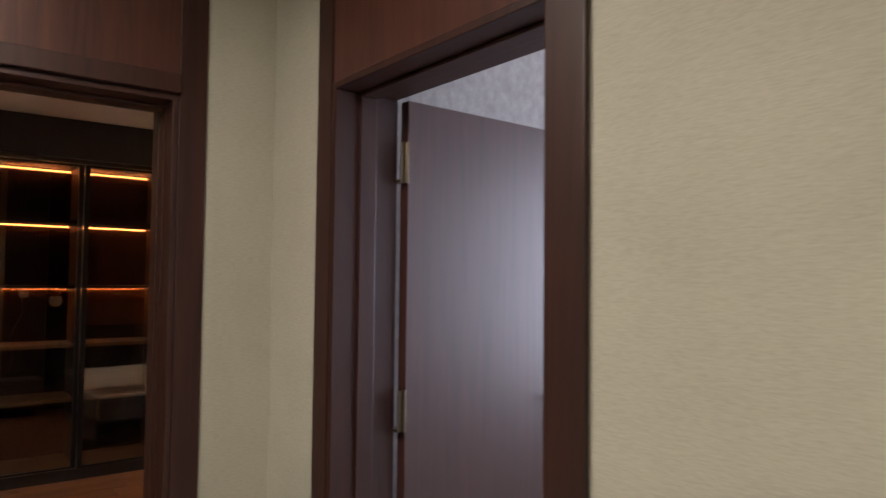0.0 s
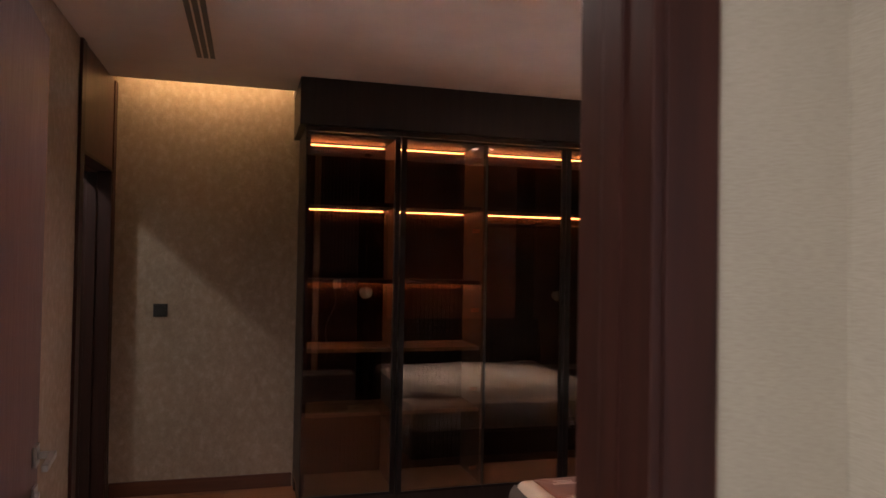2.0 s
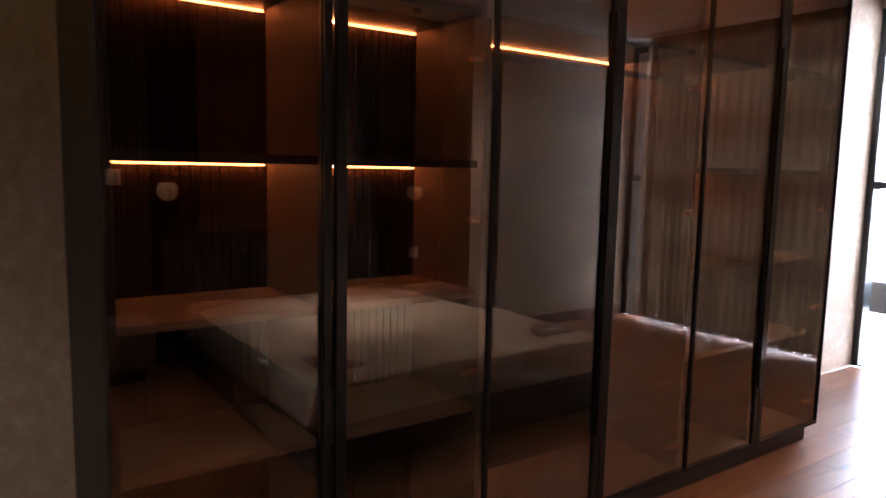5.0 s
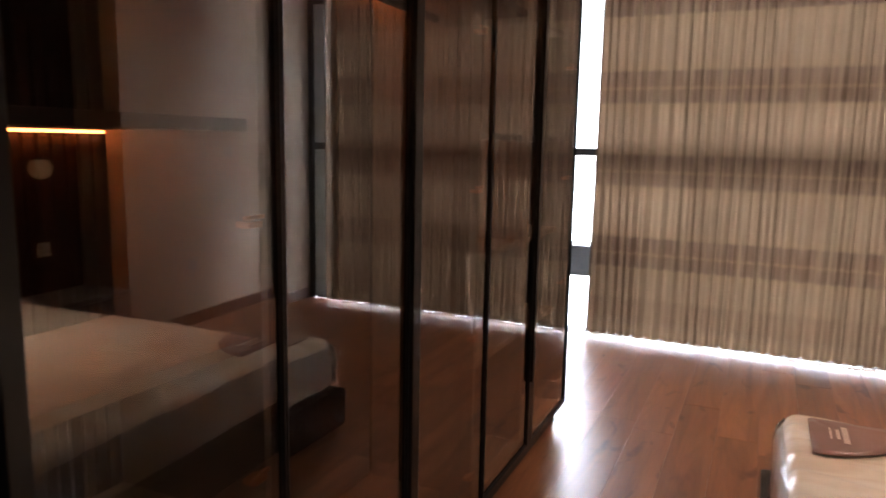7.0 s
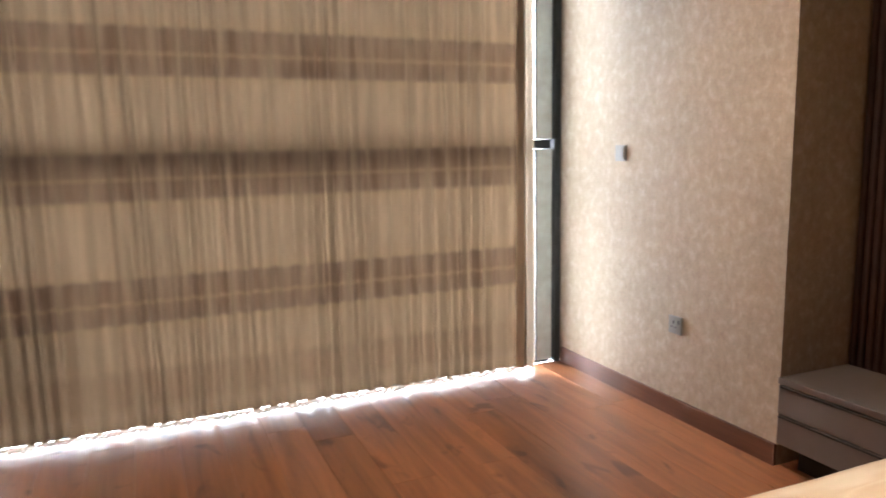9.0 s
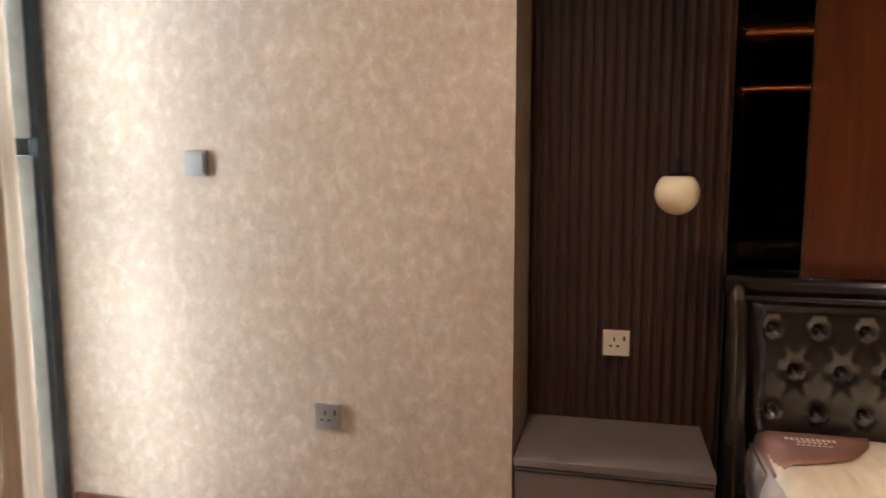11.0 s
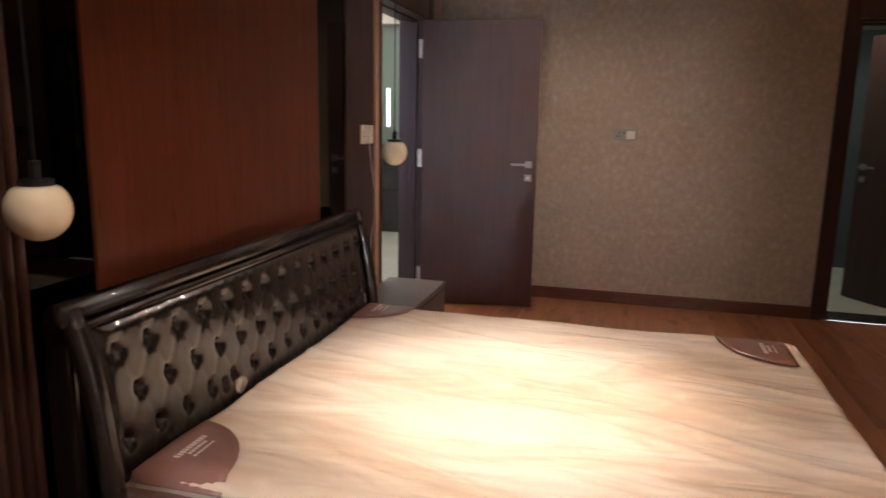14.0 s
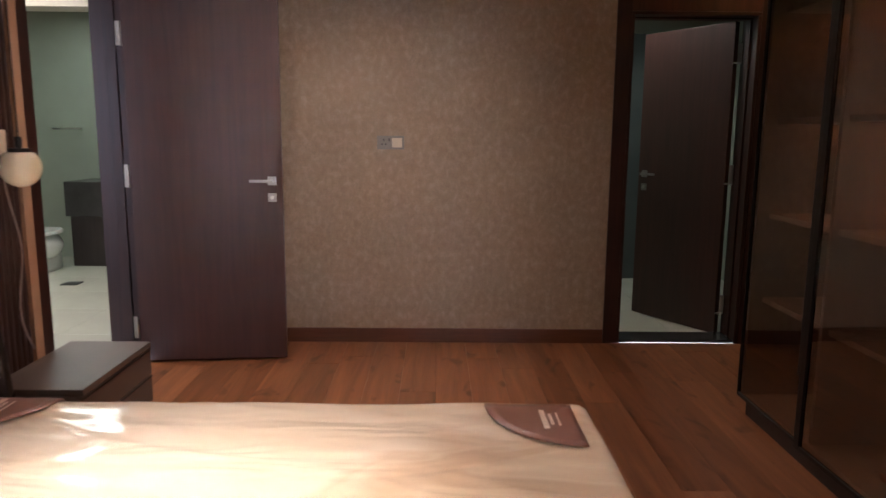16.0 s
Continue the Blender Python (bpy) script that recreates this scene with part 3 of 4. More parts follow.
for k, (b0, b1) in enumerate(BAYS):
    if k == 2:
        part("plain_back", boxes(wbox(0.004, 0.022, b0 + 0.001, b1 - 0.001, 0.113, WT - 0.002)), BACKWOOD, ward, "plain dark wood back panel")
        continue
    bm = bmesh.new()
    n = int((b1 - b0) / 0.03)
    for i in range(n):
        u0, u1 = b0 + (b1 - b0) * i / n, b0 + (b1 - b0) * (i + 1) / n
        for x0, x1, y0, y1 in ((0.004, 0.028, u0, u0 + (u1 - u0) * 0.72), (0.004, 0.02, u0 + (u1 - u0) * 0.72, u1)):
            m = Matrix.Translation(((x0 + x1) / 2, (y0 + y1) / 2 - wy, 1.236)) @ Matrix.Diagonal((x1 - x0, y1 - y0, 2.245, 1))
            bmesh.ops.create_cube(bm, size=1, matrix=m)
    part("ribbed_back", bm, BACKWOOD, ward, "dark ribbed wood back panel")
for k, (b0, b1) in enumerate(BAYS):
    levels = (1.918, 1.424, 0.985, 0.58) if k != 2 else (1.918,)
    for z in levels:
        # Low shelves get lighter wood: strip light on their tops put into the colour.
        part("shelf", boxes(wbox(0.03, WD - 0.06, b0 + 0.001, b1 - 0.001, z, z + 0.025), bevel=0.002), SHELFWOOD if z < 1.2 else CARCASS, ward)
    for z in ((2.352, 1.910, 1.416) if k != 2 else (2.352, 1.910)):
        part("led_strip", boxes(wbox(0.032, 0.044, b0 + 0.012, b1 - 0.012, z, z + 0.006)), LED, ward, "glowing amber light strip")
b0, b1 = BAYS[2]
part("hanging_rail", tube((0.28, b0 - wy + 0.002, 1.83), (0.28, b1 - wy - 0.002, 1.83), 0.014, 12), BLACK, ward, "dark metal hanging rail", True)
for k in range(6):
    a, b = EDGES[k] + 0.002, EDGES[k + 1] - 0.002
    thick = 0.034
    lo, hi = (thick, 0.005) if k % 2 else (0.005, thick)
    frame_bm = boxes(wbox(WD - 0.002, WD + 0.018, a, a + lo, 0.10, WT), wbox(WD - 0.002, WD + 0.018, b - hi, b, 0.10, WT), wbox(WD - 0.002, WD + 0.018, a + lo, b - hi, 0.10, 0.116), wbox(WD - 0.002, WD + 0.018, a + lo, b - hi, WT - 0.016, WT), bevel=0.0015)
    leaf = part("door", frame_bm, BLACK, ward, "slim black metal door frame")
    pane = part("glass_pane", boxes(wbox(WD + 0.004, WD + 0.009, a + lo - 0.004, b - hi + 0.004, 0.112, WT - 0.012)), TINTED, leaf, "bronze tinted reflecting glass")
    pane.visible_shadow = False
    hy = b - 0.06
    for z in ((0.22, 0.735, 1.25, 1.77, 2.24) if k % 2 else ()):
        hb = boxes((WD - 0.035, WD - 0.004, hy - wy - 0.02, hy - wy + 0.02, z - 0.006, z + 0.006), (WD - 0.012, WD - 0.004, hy - wy - 0.028, hy - wy + 0.028, z + 0.010, z + 0.018), bevel=0.002)
        part("hinge", hb, COPPER, leaf, "small copper-coloured glass hinge")
    if k % 2 == 0:
        part("handle", boxes(wbox(WD + 0.018, WD + 0.03, b - 0.03, b - 0.006, 0.4, 2.0), bevel=0.002), BLACK, leaf, "long black vertical pull")
    if k == 1:
        # this door stands a little ajar, turned about its hinges
        pivot = Vector((WD, b - wy, 0))
        leaf.matrix_basis = Matrix.Translation(pivot) @ Matrix.Rotation(radians(1.9), 4, "Z") @ Matrix.Translation(-pivot)

# ---- bed ----
BX0, BX1, BY0, BY1 = -2.27, -0.21, 2.20, 4.02
MT = 0.462
bed = thing("bed", -1.15, 3.14, 0, "black tufted leather bed with a low box base", "bed")


def rel(ox, oy):
    return lambda x0, x1, y0, y1, z0, z1: (x0 - ox, x1 - ox, y0 - oy, y1 - oy, z0, z1)


bb = rel(-1.15, 3.14)
part("base", boxes(bb(BX0 - 0.06, BX1 + 0.02, BY0 - 0.03, BY1 + 0.03, 0.03, 0.215), bevel=0.02), LEATHER, bed, "black leather box base")
for fx in (BX0 + 0.1, BX1 - 0.1):
    for fy in (BY0 + 0.1, BY1 - 0.1):
        part("foot", boxes(bb(fx - 0.03, fx + 0.03, fy - 0.03, fy + 0.03, 0.0, 0.03)), BLACK, bed)
HY0, HY1 = 2.08, 4.10


def headboard():
    bm = bmesh.new()
    cols, rows = 190, 56
    z0, z1 = 0.28, 0.88
    px, pz = 0.135, 0.130
    grid = []
    for r in range(rows + 1):
        v = r / rows
        z = z0 + (z1 - z0) * v
        row = []
        for c in range(cols + 1):
            y = HY0 + 0.055 + (HY1 - HY0 - 0.11) * c / cols
            u, w = (y - HY0) / px, (z - z0 + 0.02) / pz
            k = round(w)
            best = 9.0
            for kk in (k - 1, k, k + 1):
                off = 0.5 * (kk % 2)
                jj = round(u - off)
                for j2 in (jj - 1, jj, jj + 1):
                    best = min(best, math.hypot((u - off - j2) * px, (w - kk) * pz))
            s1 = abs(((u + w * 0.5 * 1.0) % 1.0) - 0.5) * 2
            s2 = abs(((u - w * 0.5 * 1.0) % 1.0) - 0.5) * 2
            crease = math.exp(-((1 - s1) / 0.10) ** 2) * 0.5 + math.exp(-((1 - s2) / 0.10) ** 2) * 0.5
            puff = 0.034 - 0.042 * math.exp(-(best / 0.0145) ** 1.3) - 0.006 * crease
            edge = min(1.0, min(c, cols - c) / 5.0, min(r, rows - r) / 4.0)
            x = -0.175 + 0.055 * v - puff * edge
            row.append(bm.verts.new((x + 1.15, y - 3.14, z)))
        grid.append(row)
    for a, b in zip(grid, grid[1:]):
        for c in range(cols):
            bm.faces.new((a[c], a[c + 1], b[c + 1], b[c]))
    return bm, z0, pz, px


hb_bm, hz0, hpz, hpx = headboard()
hb = part("headboard", hb_bm, LEATHER, bed, "black diamond-tufted leather headboard", True)
part("headboard_back", boxes(bb(-0.115, -0.03, HY0 + 0.01, HY1 - 0.01, 0.02, 0.90), bb(-0.16, -0.115, HY0 + 0.02, HY1 - 0.02, 0.02, 0.30), bevel=0.012), LEATHER, bed)
part("top_roll", tube((-0.10 + 1.15, HY0 - 3.14 - 0.01, 0.905), (-0.10 + 1.15, HY1 - 3.14 + 0.01, 0.905), 0.034, 20), LEATHER, bed, "rolled leather top rail", True)
part("top_piping", tube((-0.138 + 1.15, HY0 - 3.14 + 0.02, 0.872), (-0.138 + 1.15, HY1 - 3.14 - 0.02, 0.872), 0.013, 12), LEATHER, bed, smooth=True)
for y in (HY0 + 0.025, HY1 - 0.025):
    pts = [(-0.215, 0.03), (-0.215, 0.25), (-0.210, 0.38), (-0.198, 0.52), (-0.178, 0.66), (-0.155, 0.78), (-0.128, 0.86), (-0.105, 0.915)]
    bm = sweep([(xa + 1.15, y - 3.14, za) for xa, za in pts], 0.032, 16)
    part("side_roll", bm, LEATHER, bed, "rolled leather side post", True)
btn = bmesh.new()
bmesh.ops.create_uvsphere(btn, u_segments=8, v_segments=5, radius=0.012)
btn_mesh = mesh_of("button", btn, LEATHER, True)
for k in range(1, 5):
    off = 0.5 * (k % 2)
    for j in range(14):
        y = HY0 + (j + off) * hpx
        z = hz0 - 0.02 + k * hpz
        if HY0 + 0.09 < y < HY1 - 0.09:
            o = new("button", btn_mesh)
            o.parent = hb
            o.location = (1.15 - 0.175 + 0.055 * (z - hz0) / 0.60 + 0.004, y - 3.14, z)


def soft_slab(x0, x1, y0, y1, z0, z1, r, nx, ny, wrinkle):
    """A closed cushion-like slab with rounded edges and a gently creased top."""
    bm = bmesh.new()
    bmesh.ops.create_cube(bm, size=1, matrix=Matrix.Translation(((x0 + x1) / 2, (y0 + y1) / 2, (z0 + z1) / 2)) @ Matrix.Diagonal((x1 - x0, y1 - y0, z1 - z0, 1)))
    bmesh.ops.bevel(bm, geom=bm.edges[:], offset=r, segments=5, affect="EDGES", profile=0.5)
    for axis, n, lo, hi in ((0, nx, x0, x1), (1, ny, y0, y1)):
        for i in range(1, n):
            at, no = [0, 0, 0], [0, 0, 0]
            at[axis], no[axis] = lo + r + (hi - lo - 2 * r) * i / n, 1
            bmesh.ops.bisect_plane(bm, geom=bm.verts[:] + bm.edges[:] + bm.faces[:], plane_co=at, plane_no=no)
    for v in bm.verts:
        p = v.co
        n = noise.noise(Vector((p.x * 1.3, p.y * 3.4, p.z * 2)) * 1.6) + 0.5 * noise.noise(Vector((p.x * 4 + p.y * 3, p.y * 7, 3.0)))
        if p.z > z1 - r:
            d = p.y + 0.35 * p.x + 0.10 * noise.noise(Vector((p.x * 1.7, p.y * 1.7, 8.0)))
            fold = sum(max(0.0, 1 - abs(d - c) / 0.022) * max(0.0, noise.noise(Vector((p.x * 1.2, c * 9, 1.0))) + 0.35) for c in (-0.83, -0.61, -0.47, -0.2, -0.02, 0.13, 0.37, 0.52, 0.78))
            p.z += wrinkle * (n + 1.1 * fold)
        else:
            out = Vector((p.x - (x0 + x1) / 2, p.y - (y0 + y1) / 2, 0)).normalized()
            v.co += out * wrinkle * 0.8 * n
    bmesh.ops.recalc_face_normals(bm, faces=bm.faces[:])
    return bm


mat_t = thing("mattress", -1.19, 3.135, 0.218, "cream mattress still wrapped in clear plastic film", "mattress")
part("body", soft_slab(BX0 + 1.19, BX1 + 1.19, BY0 - 3.135, BY1 - 3.135, 0.0, MT - 0.218, 0.05, 80, 110, 0.0085), TICKING, mat_t, smooth=True)


def corner_patch(sx, sy):
    """Brown printed corner label that folds over the mattress edge."""
    inset = 0.075 if sx < 0 else 0.0
    cx, cy = (BX1 if sx > 0 else BX0) + 1.19 - sx * inset, (BY1 if sy > 0 else BY0) - 3.135 - sy * inset
    bm = bmesh.new()
    zt = MT - 0.218 + 0.014
    rows = []
    for i in range(0, 13):
        a = math.pi / 2 * i / 12
        row = []
        for j in range(0, 9):
            r = 0.01 + 0.29 * j / 8
            ex, ey = r * math.cos(a) * 0.95, r * math.sin(a) * 1.05
            near = min(0.05, max(0.0, min(ex, ey)))
            near = 0.05 if inset else near
            drop = 0.05 - math.sqrt(max(0.0, 0.0025 - (0.05 - near) ** 2))
            row.append(bm.verts.new((cx - sx * ex, cy - sy * ey, zt - drop * 0.95 + 0.002 * noise.noise(Vector((r * 9, a * 3, sx))))))
        rows.append(row)
    for p, q in zip(rows, rows[1:]):
        for j in range(8):
            bm.faces.new((p[j], p[j + 1], q[j + 1], q[j]))
    ext = bmesh.ops.extrude_face_region(bm, geom=bm.faces[:])
    bmesh.ops.translate(bm, verts=[v for v in ext["geom"] if isinstance(v, bmesh.types.BMVert)], vec=(0, 0, -0.004))
    ob = part("corner_label", bm, PATCH, mat_t, "reddish brown printed corner label", True)
    side = boxes((cx + sx * 0.0085, cx + sx * 0.0115, cy - sy * 0.0, cy - sy * 0.26, 0.06, 0.20), (cx - sx * 0.0, cx - sx * 0.24, cy + sy * 0.0085, cy + sy * 0.0115, 0.06, 0.20), bevel=0.001)
    if not inset:
        part("label_side", side, PATCH, ob)
    else:
        side.free()
    bars = bmesh.new()
    for k, (w, h) in enumerate(((0.13, 0.018), (0.08, 0.011), (0.10, 0.007))):
        along = -1 if sx * sy > 0 else 1
        mid = Vector((cx - sx * (0.105 + 0.022 * k * (1 if sx > 0 else -1)), cy - sy * 0.135, zt + 0.0045))
        n = int(w / 0.013)
        for i in range(n):
            o = (i - n / 2 + 0.5) * 0.0145
            m = Matrix.Translation(mid + Vector((0.0, o, 0))) @ Matrix.Diagonal((h, 0.009, 0.001, 1))
            bmesh.ops.create_cube(bars, size=1, matrix=m)
    part("print_bars", bars, PALEPRINT, ob, "pale printed lettering bars")


for sx in (-1, 1):
    for sy in (-1, 1):
        corner_patch(sx, sy)
tag = bmesh.new()
bmesh.ops.create_icosphere(tag, subdivisions=2, radius=0.03, matrix=Matrix.Translation((BX1 + 1.19 - 0.01, 3.45 - 3.135, MT - 0.218 + 0.03)) @ Matrix.Diagonal((0.5, 1.1, 1.0, 1)))
for v in tag.verts:
    v.co += 0.010 * Vector((noise.noise(v.co * 40), noise.noise(v.co * 41 + Vector((3, 3, 3))), noise.noise(v.co * 39)))
part("film_knot", tag, FILM, mat_t, "bunched knot of clear plastic film")
# loose gathered film hanging over the foot end and sides
for (ax, ay), (ex, ey) in (((BX0, BY0), (BX0, BY1)), ((BX0, BY1), (BX1, BY1)), ((BX0, BY0), (BX1, BY0))):
    bm = bmesh.new()
    n = 70
    ox, oy = (-1, 0) if ax == ex else (0, 1 if ay > 3 else -1)
    prev_c = None
    for i in range(n + 1):
        u = i / n
        col = []
        for j in range(7):
            v = j / 6
            wv = -0.006 + min(1.0, v * 4) * 0.032 + min(1.0, 0.2 + v * 4) * 0.010 * noise.noise(Vector((u * 14 + 2.5 * v, v * 3.5, ax + ay))) + min(1.0, 0.2 + v * 4) * 0.005 * noise.noise(Vector((u * 37 - 6 * v, v * 6, ax)))
            col.append(bm.verts.new((ax + (ex - ax) * u + ox * wv + 1.19, ay + (ey - ay) * u + oy * wv - 3.135, MT - 0.218 - 0.03 - 0.185 * v)))
        if prev_c:
            for j in range(6):
                bm.faces.new((prev_c[j], col[j], col[j + 1], prev_c[j + 1]))
        prev_c = col
    part("film_skirt", bm, FILM, mat_t, "crinkled clear plastic film", True)

# ---- nightstands ----


def nightstand(y0, y1, front, label):
    cy, d = (y0 + y1) / 2, front - 0.03
    ns = thing("nightstand", -0.031, cy, 0, label, "nightstand", "pair of nightstands")
    h = (y1 - y0) / 2
    part("recessed_base", boxes((-d + 0.07, -0.01, -h + 0.06, h - 0.06, 0.0, 0.103)), BLACK, ns)
    part("body", boxes((-d + 0.024, 0.0, -h + 0.004, h - 0.004, 0.105, 0.363), bevel=0.003), STAND, ns)
    part("top", boxes((-d, 0.0, -h, h, 0.365, 0.392), bevel=0.004), STAND, ns)
    for z0, z1 in ((0.108, 0.232), (0.238, 0.360)):
        dr = part("drawer_front", boxes((-d + 0.002, -d + 0.022, -h + 0.004, h - 0.004, z0, z1), bevel=0.003), STAND, ns)
        part("grip_edge", boxes((-d - 0.001, -d + 0.004, -h + 0.01, h - 0.01, z1 - 0.009, z1 - 0.003)), BLACK, dr)
    return ns


nightstand(4.16, 4.758, 0.44, "taupe lacquered two-drawer nightstand beside the pier")
nightstand(1.315, 1.95, 0.405, "taupe lacquered two-drawer nightstand near the doorway")

# ---- pendant globes ----


def pendant(x, y, z, label):
    p = thing("pendant_lamp", x, y, z, label, "pendant lamp", "pair of pendant globes")
    bm = bmesh.new()
    bmesh.ops.create_uvsphere(bm, u_segments=32, v_segments=20, radius=0.068)
    for v in bm.verts:
        if v.co.z > 0.052:
            v.co.z = 0.052
    part("globe", bm, GLOBE, p, "opal white glass globe", True)
    part("cap", tube((0, 0, 0.053), (0, 0, 0.066), 0.036, 20), BLACK, p)
    part("socket", tube((0, 0, 0.066), (0, 0, 0.105), 0.012, 12), BLACK, p)
    part("cord", tube((0, 0, 0.105), (0, 0, ZC - z - 0.02), 0.003, 8), BLACK, p, "thin black cord")
    part("canopy", tube((0, 0, ZC - z - 0.02), (0, 0, ZC - z - 0.001), 0.04, 20), BLACK, p)


pendant(-0.255, 4.285, 1.212, "white opal globe pendant by the slatted wall")
pendant(-0.31, 2.06, 1.238, "white opal globe pendant near the doorway")

# ---- sockets and switches ----


def plate(name, m, w, h, mat, label, kind):
    """A wall plate in local x (width), z (height), facing local -y."""
    t = new(name)
    t.matrix_basis = m
    t.empty_display_size = 0.05
    tagged(t, label, "socket" if "socket" in name else "switch")
    part("plate", boxes((-w / 2, w / 2, -0.011, -0.001, -h / 2, h / 2), bevel=0.002), mat, t)
    if kind == "rocker":
        part("rocker", boxes((-w * 0.36, w * 0.36, -0.016, -0.0105, -h * 0.38, h * 0.38), bevel=0.002), mat, t)
    if kind in ("pins", "double"):
        sx = -w * 0.25 if kind == "double" else -w * 0.08
        part("insert", boxes((sx - 0.028, sx + 0.028, -0.0125, -0.0105, -0.03, 0.03), bevel=0.001), mat, t)
        for px, pz, a, b in ((0, 0.014, 0.003, 0.008), (-0.012, -0.01, 0.006, 0.003), (0.012, -0.01, 0.006, 0.003)):
            part("pin_hole", boxes((sx + px - a, sx + px + a, -0.0135, -0.0128, pz - b, pz + b)), DARKPLASTIC, t)
        part("toggle", boxes((sx + 0.030, sx + 0.038, -0.015, -0.0115, 0.008, 0.026), bevel=0.001), DARKPLASTIC, t)
    if kind == "double":
        part("blank_insert", boxes((w * 0.05, w * 0.42, -0.013, -0.0105, -0.03, 0.03), bevel=0.001), IVORY, t)
    return t


plate("light_switch", pose(XP, 5.83, 1.306, 0, 0, -90), 0.085, 0.085, SILVER, "silver rocker switch on the pier", "rocker")
plate("wall_socket", pose(XP, 5.38, 0.468, 0, 0, -90), 0.088, 0.088, SILVER, "silver wall socket low on the pier", "pins")
plate("wall_socket", pose(-0.030, 4.45, 0.675, 0, 0, -90), 0.092, 0.092, IVORY, "ivory socket set into the slatted panel", "pins")
plate("wall_socket", pose(-0.030, 1.79, 1.317, 0, 0, -90), 0.085, 0.105, IVORY, "ivory socket with a plugged white adapter", "pins")
plate("wall_socket", pose(-1.45, 0.0, 1.312, 0, 0, 180), 0.172, 0.086, SILVER, "silver double socket plate on the wallpaper", "double")
plate("light_switch", pose(XW, 0.307, 1.217, 0, 0, 90), 0.088, 0.086, DARKPLASTIC, "dark square switch beside the wardrobe", "rocker")
adapter = thing("plug_adapter", -0.041, 1.765, 1.317, "ivory plug adapter with a thin hanging cable", "adapter")
part("plug", boxes((-0.035, -0.002, -0.024, 0.024, -0.05, 0.05), bevel=0.005), IVORY, adapter)
cable("cable", [(-0.02 - 0.02 * math.sin(k * 0.5), -0.03 * k / 6 + 0.03 * math.sin(k * 0.7) - 0.004 * k, -0.05 - 0.062 * k) for k in range(14)], 0.0035, plain("grey_cable", (0.35, 0.30, 0.27), 0.5), adapter, "thin grey cable")

# ---- doors ----


def door(name, x, y, rz, w, label, latch_side=1, keys=False, hinge_mat=None):
    """A leaf hinged at its origin, running along local +x; thickness in local y."""
    d = thing(name, x, y, 0, label, "door", rz=rz)
    part("leaf", boxes((0.004, w, -0.02, 0.02, 0.012, 2.108), bevel=0.002), LEAF, d)
    for s in (-1, 1):
        part("rosette", boxes((w - 0.085, w - 0.035, s * 0.0202, s * 0.029, 1.063, 1.113), bevel=0.002), SATIN, d)
        hb = boxes((w - 0.068, w - 0.052, s * 0.0295, s * 0.066, 1.080, 1.096), (w - 0.185, w - 0.052, s * 0.054, s * 0.068, 1.080, 1.096), bevel=0.003)
        part("lever", hb, SATIN, d, "satin nickel lever handle")
        part("keyhole_plate", boxes((w - 0.085, w - 0.035, s * 0.0202, s * 0.027, 0.965, 1.015), bevel=0.002), SATIN, d)
        part("key_cylinder", tube((w - 0.06, s * 0.027, 0.99), (w - 0.06, s * 0.034, 0.99), 0.011, 14), STEEL, d)
    for z in (0.22, 1.115, 1.905):
        hg = boxes((-0.028, 0.003, latch_side * 0.0205, latch_side * 0.0235, z - 0.065, z + 0.065), (-0.028, 0.003, latch_side * -0.022, latch_side * 0.018, z - 0.065, z - 0.056))
        tube((-0.004, latch_side * 0.026, z - 0.065), (-0.004, latch_side * 0.026, z + 0.065), 0.007, 10, hg)
        part("hinge", hg, hinge_mat or STEEL, d, "bronze butt hinge" if hinge_mat else "bright steel butt hinge")
    if keys:
        part("key", boxes((w - 0.064, w - 0.056, -0.075, -0.034, 0.982, 0.998), (w - 0.066, w - 0.054, -0.085, -0.065, 0.94, 0.99), bevel=0.001), STEEL, d, "key left in the lock")
    return d


door("entrance_door", 0.02, 0.445, 185.9, 0.86, "dark brown wood door standing wide open", -1)
door("ensuite_door", EN0 + 0.035, -0.20, -58.0, 0.755, "dark brown wood door left ajar to the ensuite", -1)
door("side_room_door", D20 + 0.008, YC + 0.232, 92.2, 0.845, "dark brown wood door opened into the lit side room", -1, True, BRONZE)

# ---- ceiling fittings ----
slot = thing("slot_diffuser", -2.02, 0.61, ZC, "painted linear air diffuser with three dark slots", "air vent")
part("frame", boxes((-1.02, 1.02, -0.062, 0.062, -0.006, -0.001), bevel=0.002), PLASTER, slot)
for i in (-1, 0, 1):
    part("slot", boxes((-1.0, 1.0, i * 0.036 - 0.013, i * 0.036 + 0.013, -0.0085, -0.0065)), DARKPLASTIC, slot, "dark air slot")
# Only the bed's fitting is inferred; the rest are added for the fill spots.
for dx, dy, watts, cone in BED_AND_FILL_SPOTS:
    dl = thing("downlight", dx, dy, ZC, "small round ceiling downlight, an added one except above the bed", "downlight", "ceiling downlights")
    ring = bmesh.new()
    n = 24
    for i in range(n):
        a, b = 2 * math.pi * i / n, 2 * math.pi * (i + 1) / n
        q = [ring.verts.new((r * math.cos(t), r * math.sin(t), z)) for r, t, z in ((0.048, a, -0.004), (0.048, b, -0.004), (0.034, b, -0.006), (0.034, a, -0.006))]
        ring.faces.new(q)
    part("ring", ring, WHITE_PAINT, dl)
    part("lamp_face", tube((0, 0, -0.004), (0, 0, -0.001), 0.034, 20), LAMPFACE, dl, "warm glowing lamp face")
cv = structure("trim", boxes((XW + 0.002, XW + 0.06, 0.005, WY0 - 0.055, 2.90, 2.92)), WHITE_PAINT, "cove shelf for hidden light", "trim")

